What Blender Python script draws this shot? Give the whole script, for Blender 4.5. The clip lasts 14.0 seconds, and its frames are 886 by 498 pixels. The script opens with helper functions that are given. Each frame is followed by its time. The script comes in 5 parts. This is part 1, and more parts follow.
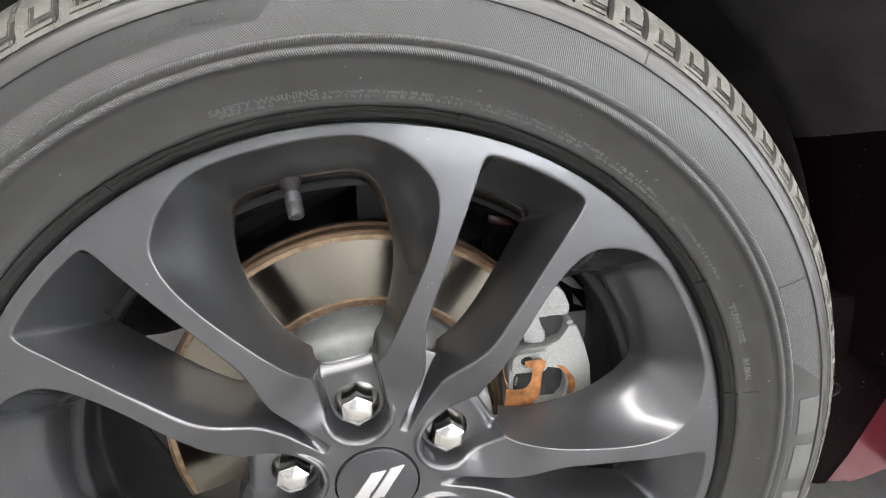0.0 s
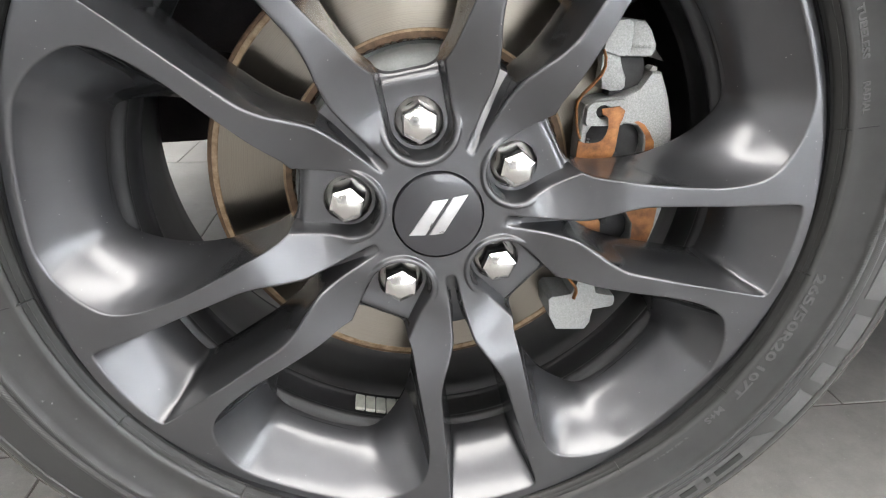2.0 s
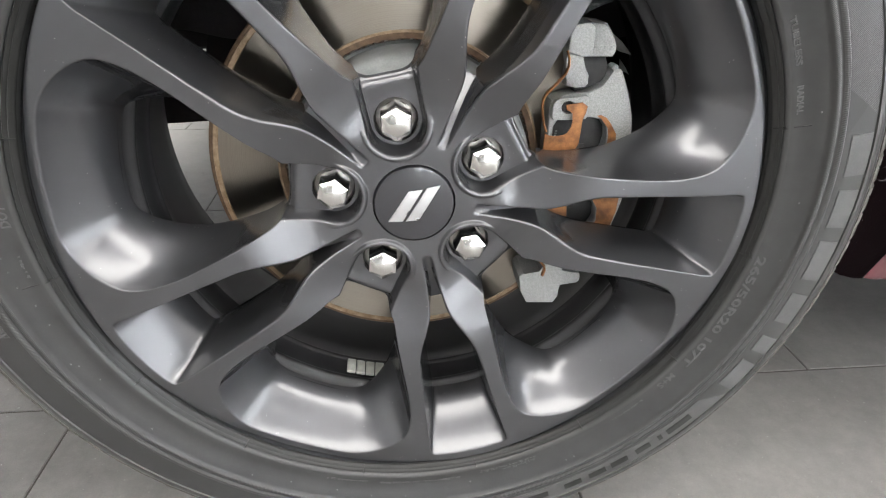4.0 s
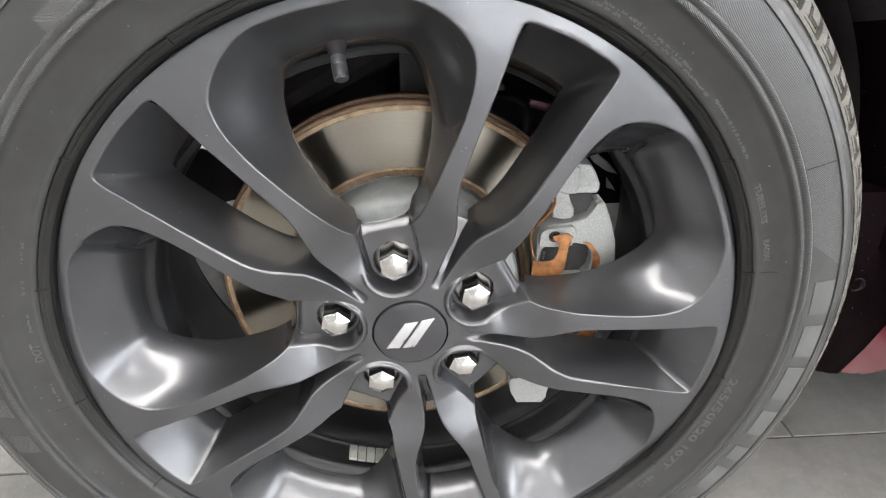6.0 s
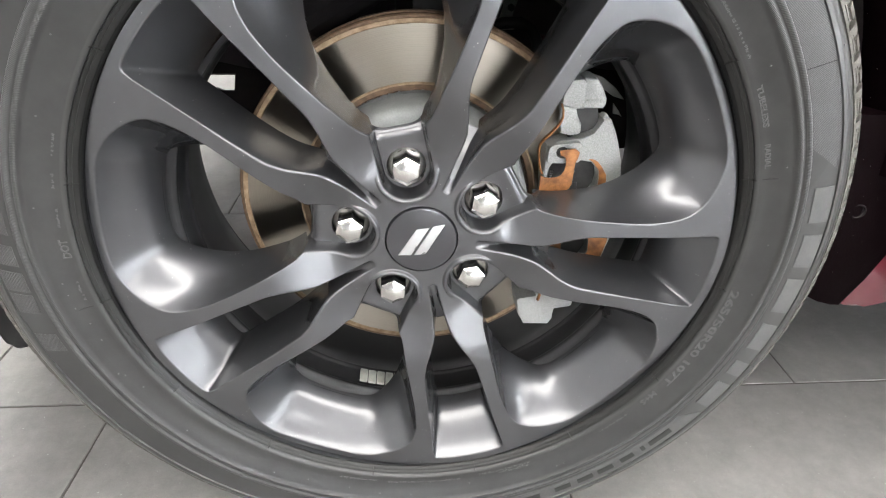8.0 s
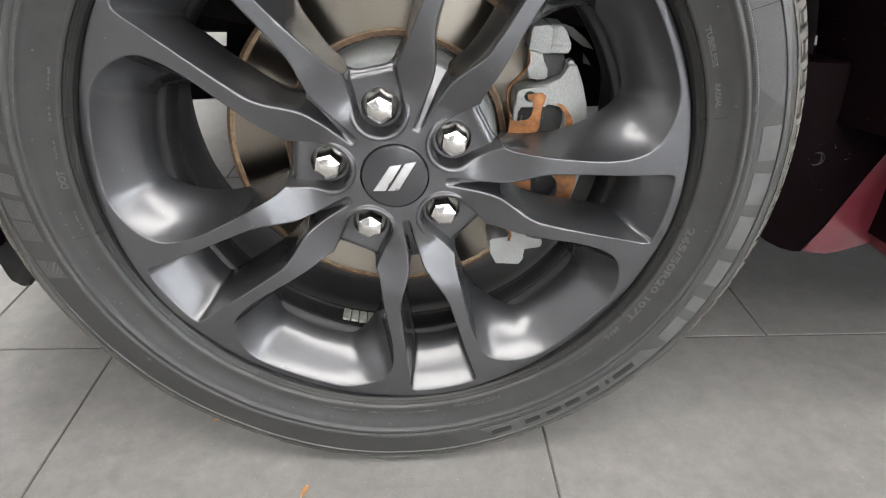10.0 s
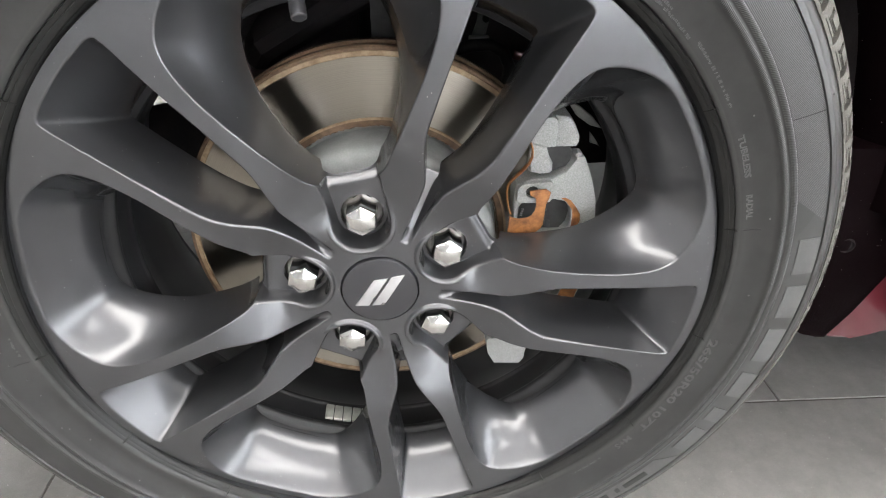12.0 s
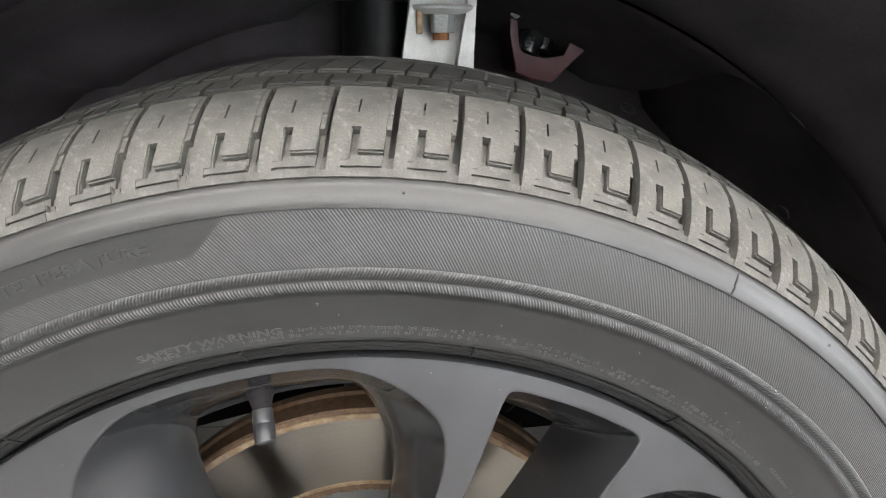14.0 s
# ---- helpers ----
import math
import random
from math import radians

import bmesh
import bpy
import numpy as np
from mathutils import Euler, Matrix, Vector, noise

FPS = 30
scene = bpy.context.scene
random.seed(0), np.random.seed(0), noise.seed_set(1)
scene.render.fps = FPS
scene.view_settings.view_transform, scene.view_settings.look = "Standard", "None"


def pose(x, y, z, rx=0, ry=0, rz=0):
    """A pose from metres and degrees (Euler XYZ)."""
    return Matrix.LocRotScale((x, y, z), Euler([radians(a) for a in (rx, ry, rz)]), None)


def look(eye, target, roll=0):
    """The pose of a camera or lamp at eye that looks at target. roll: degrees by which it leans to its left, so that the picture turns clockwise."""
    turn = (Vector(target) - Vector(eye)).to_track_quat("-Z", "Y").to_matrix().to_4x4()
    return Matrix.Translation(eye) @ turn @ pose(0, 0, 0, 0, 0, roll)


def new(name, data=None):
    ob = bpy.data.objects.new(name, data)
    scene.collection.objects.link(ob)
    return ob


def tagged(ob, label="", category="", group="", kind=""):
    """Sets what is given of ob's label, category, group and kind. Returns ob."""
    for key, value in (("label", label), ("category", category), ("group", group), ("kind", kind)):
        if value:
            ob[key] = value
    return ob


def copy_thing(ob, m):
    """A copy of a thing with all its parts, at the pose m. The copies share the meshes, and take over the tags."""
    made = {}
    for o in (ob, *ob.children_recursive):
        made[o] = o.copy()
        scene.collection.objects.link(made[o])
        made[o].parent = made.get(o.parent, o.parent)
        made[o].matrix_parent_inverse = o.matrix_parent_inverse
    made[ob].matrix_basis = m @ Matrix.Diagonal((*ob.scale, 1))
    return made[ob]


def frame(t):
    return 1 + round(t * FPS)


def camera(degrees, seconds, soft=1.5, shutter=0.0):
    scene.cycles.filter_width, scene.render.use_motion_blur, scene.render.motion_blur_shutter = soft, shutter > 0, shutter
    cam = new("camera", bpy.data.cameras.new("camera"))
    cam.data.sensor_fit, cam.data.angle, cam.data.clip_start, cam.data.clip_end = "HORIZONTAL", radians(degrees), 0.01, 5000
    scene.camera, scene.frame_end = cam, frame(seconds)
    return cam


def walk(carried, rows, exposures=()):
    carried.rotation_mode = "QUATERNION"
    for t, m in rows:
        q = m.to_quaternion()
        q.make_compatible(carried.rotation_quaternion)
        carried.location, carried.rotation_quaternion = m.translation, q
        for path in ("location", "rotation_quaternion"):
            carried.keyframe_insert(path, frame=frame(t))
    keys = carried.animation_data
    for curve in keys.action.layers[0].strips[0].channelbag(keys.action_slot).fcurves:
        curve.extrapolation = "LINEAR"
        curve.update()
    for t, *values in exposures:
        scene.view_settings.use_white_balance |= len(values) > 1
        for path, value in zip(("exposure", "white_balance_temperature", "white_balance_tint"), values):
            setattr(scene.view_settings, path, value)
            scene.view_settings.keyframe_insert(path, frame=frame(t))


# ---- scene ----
cam = camera(74.1, 14.0, soft=1.1)
PATH = [
    (0.0, (-0.008, -0.3425, 0.691), (0.1412, 0.587, 0.3537), -0.08),
    (0.5, (-0.0299, -0.3337, 0.6644), (0.0853, 0.5902, 0.2995), 0.18),
    (1.0, (-0.032, -0.3344, 0.6328), (0.0679, 0.5824, 0.2459), 0.2),
    (1.5, (-0.0349, -0.3405, 0.5891), (0.061, 0.563, 0.1714), 0.57),
    (2.0, (-0.0388, -0.358, 0.5226), (0.0617, 0.5446, 0.1039), 0.8),
    (2.2, (-0.0406, -0.3672, 0.5017), (0.0685, 0.5401, 0.0955), 0.86),
    (4.3, (-0.0149, -0.3981, 0.5854), (0.0604, 0.4742, 0.1022), 0.58),
    (4.5, (-0.0165, -0.3979, 0.6044), (0.0557, 0.4756, 0.123), 0.58),
    (5.0, (-0.0031, -0.3961, 0.6555), (0.069, 0.4763, 0.1721), 0.71),
    (5.5, (0.0005, -0.3891, 0.6696), (0.0704, 0.4827, 0.1847), 0.69),
    (6.0, (-0.0042, -0.3805, 0.6769), (0.0631, 0.4914, 0.1919), 0.74),
    (6.5, (-0.0056, -0.3777, 0.6854), (0.0589, 0.4935, 0.1987), 0.84),
    (7.0, (-0.005, -0.3834, 0.6829), (0.0574, 0.4873, 0.195), 0.87),
    (7.5, (-0.0049, -0.3986, 0.6595), (0.0556, 0.4698, 0.1675), 0.9),
    (8.0, (-0.0108, -0.4311, 0.6212), (0.0463, 0.4361, 0.1265), 0.92),
    (8.5, (-0.0145, -0.4701, 0.5957), (0.038, 0.3959, 0.0984), 1.1),
    (9.0, (-0.0045, -0.4896, 0.6016), (0.0356, 0.3681, 0.089), 1.13),
    (11.5, (0.0327, -0.4229, 0.603), (0.094, 0.4239, 0.0747), 0.96),
    (12.0, (0.0217, -0.3709, 0.66), (0.0852, 0.472, 0.1257), 1.13),
    (12.5, (0.0456, -0.3335, 0.6996), (0.1106, 0.5172, 0.178), 1.05),
    (13.0, (0.0542, -0.2983, 0.7222), (0.1356, 0.5857, 0.262), 1.15),
    (13.5, (0.0461, -0.2573, 0.7552), (0.1256, 0.6569, 0.3577), 0.8),
    (14.0, (0.0235, -0.2203, 0.7803), (0.109, 0.7132, 0.432), 0.27),
]
walk(cam, [(t, look(eye, target, roll)) for t, eye, target, roll in PATH],
     exposures=[(0.0, 0.32), (0.5, 0.36), (1.0, 0.36), (1.5, 0.36), (2.0, 0.0), (4.5, -0.08), (5.0, -0.02), (6.0, 0.16), (6.5, 0.21), (7.5, 0.22), (8.0, 0.22), (8.5, 0.16), (9.0, -0.04), (11.5, -0.20), (12.0, 0.02), (12.5, 0.14), (13.0, 0.22), (13.5, 0.28), (14.0, 0.25)])

# ---- light: indoor hall, strip lamps under a pale ceiling (the lamps themselves stand further down) ----
world = bpy.data.worlds.new("world")
scene.world = world
world.use_nodes = True
world.node_tree.nodes["Background"].inputs[0].default_value = (0.75, 0.8, 0.85, 1)
world.node_tree.nodes["Background"].inputs[1].default_value = 0.02
LAMP = 5.0
scene.view_settings.exposure = 0.0

# ---- wheel datum ----
CZ = 0.372          # axle height
TH = 101.0          # angle of the first lug
PI = math.pi


# ---- materials ----
def material(name):
    m = bpy.data.materials.new(name)
    m.use_nodes = True
    nt = m.node_tree
    return m, nt, nt.nodes["Principled BSDF"]


def node(nt, kind, **values):
    n = nt.nodes.new(kind)
    for k, v in values.items():
        if k in n.inputs:
            n.inputs[k].default_value = v
    return n


def noise_node(nt, scale, detail=4.0, rough=0.55, vector=None):
    n = node(nt, "ShaderNodeTexNoise", Scale=scale, Detail=detail, Roughness=rough)
    if vector is None:
        vector = nt.nodes.new("ShaderNodeTexCoord").outputs["Object"]
    nt.links.new(vector, n.inputs["Vector"])
    return n.outputs["Fac"]


def ramp(nt, fac, stops):
    r = nt.nodes.new("ShaderNodeValToRGB")
    e = r.color_ramp.elements
    while len(e) < len(stops):
        e.new(0.5)
    for el, (p, c) in zip(e, stops):
        el.position = p
        el.color = (*c, 1) if len(c) == 3 else c
    nt.links.new(fac, r.inputs[0])
    return r.outputs[0]


def mix(nt, fac, a, b, blend="MIX"):
    m = nt.nodes.new("ShaderNodeMix")
    m.data_type = "RGBA"
    m.blend_type = blend
    for socket, v in ((m.inputs[0], fac), (m.inputs[6], a), (m.inputs[7], b)):
        if isinstance(v, (int, float)):
            socket.default_value = v
        elif isinstance(v, tuple):
            socket.default_value = (*v, 1)
        else:
            nt.links.new(v, socket)
    return m.outputs[2]


def maths(nt, op, a, b=0.0, c=0.0):
    n = nt.nodes.new("ShaderNodeMath")
    n.operation = op
    for i, v in enumerate((a, b, c)):
        if isinstance(v, (int, float)):
            n.inputs[i].default_value = v
        else:
            nt.links.new(v, n.inputs[i])
    return n.outputs[0]


def bump(nt, bsdf, height, strength, distance):
    b = node(nt, "ShaderNodeBump", Strength=strength, Distance=distance)
    nt.links.new(height, b.inputs["Height"])
    nt.links.new(b.outputs[0], bsdf.inputs["Normal"])


def surface(name, dark, light, rough, metal=0.0, scale=40.0, fine=900.0, relief=0.0002, spread=0.08, coat=0.0, amount=0.15):
    """A general surface: two tones by a coarse noise, roughness varied, fine relief."""
    m, nt, b = material(name)
    coarse = noise_node(nt, scale)
    tiny = noise_node(nt, fine, 2.0)
    col = ramp(nt, coarse, [(0.3, dark), (0.7, light)])
    nt.links.new(mix(nt, amount, col, ramp(nt, tiny, [(0.35, (0.25, 0.25, 0.25)), (0.65, (0.75, 0.75, 0.75))]), "OVERLAY"), b.inputs["Base Color"])
    nt.links.new(maths(nt, "MULTIPLY_ADD", coarse, spread * 2, rough - spread), b.inputs["Roughness"])
    b.inputs["Metallic"].default_value = metal
    b.inputs["Coat Weight"].default_value = coat
    b.inputs["Coat Roughness"].default_value = 0.06
    bump(nt, b, tiny, 0.35, relief)
    return m


M = {}
M["rim"] = surface("rim_paint", (0.071, 0.072, 0.077), (0.085, 0.086, 0.091), 0.43, 0.85, 18, 2500, 0.00004, 0.03, 1.0, 0.1)
M["rim"].node_tree.nodes["Principled BSDF"].inputs["Coat Roughness"].default_value = 0.17
M["rim"].node_tree.nodes["Principled BSDF"].inputs["Coat IOR"].default_value = 1.52
M["rim"].node_tree.nodes["Principled BSDF"].inputs["Specular IOR Level"].default_value = 0.2
M["rim"].node_tree.nodes["Principled BSDF"].inputs["Specular Tint"].default_value = (0.14, 0.14, 0.15, 1)


def dusted(m):
    """A few pale specks of dust over a paint."""
    nt = m.node_tree
    b = nt.nodes["Principled BSDF"]
    old = b.inputs["Base Color"].links[0].from_socket
    specks = node(nt, "ShaderNodeTexVoronoi", Scale=260.0)
    nt.links.new(nt.nodes.new("ShaderNodeTexCoord").outputs["Object"], specks.inputs["Vector"])
    where = maths(nt, "MULTIPLY", maths(nt, "LESS_THAN", specks.outputs["Distance"], 0.09), maths(nt, "GREATER_THAN", noise_node(nt, 70.0, 3.0), 0.60))
    nt.links.new(mix(nt, maths(nt, "MULTIPLY", where, 0.6), old, (0.42, 0.42, 0.40)), b.inputs["Base Color"])


dusted(M["rim"])
M["barrel"] = surface("barrel_paint", (0.010, 0.010, 0.011), (0.018, 0.018, 0.019), 0.42, 0.0, 25, 800, 0.0001)
M["barrel"].node_tree.nodes["Principled BSDF"].inputs["Specular IOR Level"].default_value = 0.3
M["chrome"] = surface("bright_chrome", (0.58, 0.57, 0.555), (0.68, 0.67, 0.65), 0.17, 1.0, 60, 1500, 0.00003, 0.03, 0, 0.05)
M["socket"] = surface("lug_socket_metal", (0.34, 0.33, 0.315), (0.52, 0.51, 0.49), 0.3, 1.0, 80)
M["cap"] = surface("cap_gloss", (0.016, 0.016, 0.019), (0.020, 0.020, 0.024), 0.3, 0.2, 30, 2000, 0.00002, 0.03, 1.0, 0.08)
M["cap"].node_tree.nodes["Principled BSDF"].inputs["Coat Roughness"].default_value = 0.04
M["satin"] = surface("satin_silver", (0.55, 0.55, 0.56), (0.66, 0.66, 0.67), 0.3, 0.85, 60, 1800, 0.00003)
M["hat"] = surface("disc_hat_coating", (0.15, 0.158, 0.157), (0.225, 0.232, 0.230), 0.55, 0.1, 35, 700, 0.0002)
M["pale"] = surface("pale_cast_alloy", (0.5, 0.5, 0.48), (0.66, 0.66, 0.63), 0.5, 0.2, 60, 700, 0.0003)
M["rust_ring"] = surface("light_rust", (0.2, 0.13, 0.075), (0.4, 0.3, 0.2), 0.55, 0.5, 120, 900, 0.0004)
M["zinc"] = surface("zinc_casting", (0.240, 0.245, 0.241), (0.368, 0.374, 0.366), 0.48, 0.35, 700, 2600, 0.0004, 0.08, 0.0, 0.35)
M["dark_rust"] = surface("dark_rust", (0.07, 0.042, 0.024), (0.16, 0.10, 0.06), 0.65, 0.3, 160, 900, 0.0004)
M["orange"] = surface("orange_rust", (0.12, 0.046, 0.018), (0.40, 0.172, 0.058), 0.55, 0.3, 110, 900, 0.0003)
M["pad"] = surface("brake_pad_back", (0.022, 0.022, 0.023), (0.045, 0.045, 0.045), 0.6, 0.2, 90)
M["liner"] = surface("liner_plastic", (0.082, 0.073, 0.077), (0.130, 0.116, 0.121), 0.8, 0.0, 14, 500, 0.0006)
M["black"] = surface("black_rubber_part", (0.004, 0.004, 0.0045), (0.009, 0.009, 0.0095), 0.45, 0.0, 30)
M["bush"] = surface("glossy_black_rubber", (0.010, 0.010, 0.011), (0.018, 0.018, 0.019), 0.22, 0.0, 30)
M["maroon"] = surface("maroon_car_paint", (0.10, 0.014, 0.022), (0.125, 0.018, 0.027), 0.3, 0.3, 25, 2500, 0.00003, 0.03, 0.8, 0.06)
# maroon return flange; its deep shade is put into this near-black colour
M["flange"] = surface("shaded_maroon", (0.004, 0.0013, 0.0017), (0.007, 0.0021, 0.0027), 0.8, 0.0, 30, 400, 0.0006)
# darker, duller copy of the maroon, standing for shade inside the arch
M["dimmed_maroon"] = surface("dimmed_maroon_paint", (0.055, 0.010, 0.015), (0.085, 0.016, 0.022), 0.5, 0.0, 30, 900, 0.0002)
# arch ends lie in shade, which this near-black red carries
M["arch_end"] = surface("shaded_dark_red", (0.0022, 0.0009, 0.0013), (0.0036, 0.0015, 0.0020), 0.55, 0.0, 30, 400, 0.0006)
M["matt_black"] = surface("matt_black_plastic", (0.021, 0.019, 0.0207), (0.035, 0.0317, 0.0342), 0.65, 0.0, 20, 500, 0.0004)
M["under"] = surface("underbody_coating", (0.012, 0.011, 0.012), (0.03, 0.025, 0.026), 0.7, 0.0, 20)
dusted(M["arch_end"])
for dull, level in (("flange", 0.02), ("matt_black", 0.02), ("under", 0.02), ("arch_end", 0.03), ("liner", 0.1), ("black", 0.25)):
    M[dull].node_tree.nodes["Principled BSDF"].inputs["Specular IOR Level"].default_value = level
M["weight"] = surface("lead_weight", (0.42, 0.43, 0.39), (0.58, 0.59, 0.54), 0.5, 0.5, 120, 900, 0.0003)
M["grey_cap"] = surface("valve_cap_plastic", (0.022, 0.022, 0.024), (0.042, 0.042, 0.045), 0.35, 0.0, 90)
M["wall"] = surface("wall_paint", (0.74, 0.745, 0.75), (0.79, 0.795, 0.80), 0.7, 0, 3, 200, 0.0006)
M["ceiling"] = surface("ceiling_paint", (0.72, 0.72, 0.72), (0.77, 0.77, 0.77), 0.8, 0, 3, 200, 0.0006)
M["grout"] = surface("grey_grout", (0.045, 0.040, 0.036), (0.085, 0.078, 0.070), 0.85, 0, 60, 600, 0.0005)
M["leaf"] = surface("dry_leaf", (0.4, 0.17, 0.05), (0.6, 0.33, 0.13), 0.6, 0, 300, 900, 0.0002)


def band(nt, v, lo, hi, soft=0.0006):
    """1 between lo and hi."""
    a = nt.nodes.new("ShaderNodeMapRange")
    a.interpolation_type = "SMOOTHSTEP"
    nt.links.new(v, a.inputs[0])
    a.inputs[1].default_value, a.inputs[2].default_value = lo - soft, lo + soft
    c = nt.nodes.new("ShaderNodeMapRange")
    c.interpolation_type = "SMOOTHSTEP"
    nt.links.new(v, c.inputs[0])
    c.inputs[1].default_value, c.inputs[2].default_value = hi - soft, hi + soft
    return maths(nt, "SUBTRACT", a.outputs[0], c.outputs[0])


def tile_material():
    m, nt, b = material("floor_tile")
    obj = nt.nodes.new("ShaderNodeTexCoord").outputs["Object"]
    info = nt.nodes.new("ShaderNodeObjectInfo").outputs["Random"]
    shift = nt.nodes.new("ShaderNodeVectorMath")
    shift.operation = "ADD"
    comb = nt.nodes.new("ShaderNodeCombineXYZ")
    nt.links.new(maths(nt, "MULTIPLY", info, 37.0), comb.inputs[0])
    nt.links.new(obj, shift.inputs[0])
    nt.links.new(comb.outputs[0], shift.inputs[1])
    v = shift.outputs[0]
    clouds = noise_node(nt, 5.0, 12.0, 0.78, v)
    veins = noise_node(nt, 30.0, 8.0, 0.75, v)
    tiny = noise_node(nt, 700.0, 2.0, 0.5, v)
    base = ramp(nt, clouds, [(0.28, (0.136, 0.132, 0.128)), (0.5, (0.166, 0.162, 0.157)), (0.75, (0.200, 0.195, 0.188))])
    base = mix(nt, 0.22, base, ramp(nt, tiny, [(0.30, (0.3, 0.3, 0.3)), (0.70, (0.7, 0.7, 0.69))]), "OVERLAY")
    base = mix(nt, 0.40, base, ramp(nt, veins, [(0.35, (0.3, 0.3, 0.3)), (0.7, (0.72, 0.71, 0.7))]), "OVERLAY")
    base = mix(nt, ramp(nt, noise_node(nt, 55.0, 3.0, 0.6, v), [(0.62, (0, 0, 0)), (0.74, (0.6, 0.6, 0.6))]), base, (0.19, 0.183, 0.175))
    base = mix(nt, ramp(nt, noise_node(nt, 210.0, 2.0, 0.6, v), [(0.70, (0, 0, 0)), (0.76, (0.8, 0.8, 0.8))]), base, (0.36, 0.36, 0.35))
    nt.links.new(base, b.inputs["Base Color"])
    # dried water rings and fine pits
    spots = node(nt, "ShaderNodeTexVoronoi", Scale=22.0)
    nt.links.new(obj, spots.inputs["Vector"])
    wet = maths(nt, "MULTIPLY", band(nt, spots.outputs["Distance"], 0.20, 0.27, 0.03), maths(nt, "GREATER_THAN", noise_node(nt, 3.1, 2.0, 0.5, v), 0.60))
    dull = maths(nt, "MULTIPLY_ADD", wet, 0.14, maths(nt, "MULTIPLY_ADD", veins, 0.25, 0.26))
    nt.links.new(dull, b.inputs["Roughness"])
    bump(nt, b, maths(nt, "ADD", tiny, maths(nt, "MULTIPLY", noise_node(nt, 190.0, 5.0, 0.7, v), 1.6)), 0.32, 0.0004)
    return m


M["tile"] = tile_material()


def polar(nt):
    """Radius and angle about the wheel's axle, in the wheel's own frame (y along the axle)."""
    obj = nt.nodes.new("ShaderNodeTexCoord").outputs["Object"]
    sep = nt.nodes.new("ShaderNodeSeparateXYZ")
    nt.links.new(obj, sep.inputs[0])
    x, y, z = sep.outputs
    r = maths(nt, "SQRT", maths(nt, "ADD", maths(nt, "MULTIPLY", x, x), maths(nt, "MULTIPLY", z, z)))
    return r, maths(nt, "ARCTAN2", z, x), y, obj


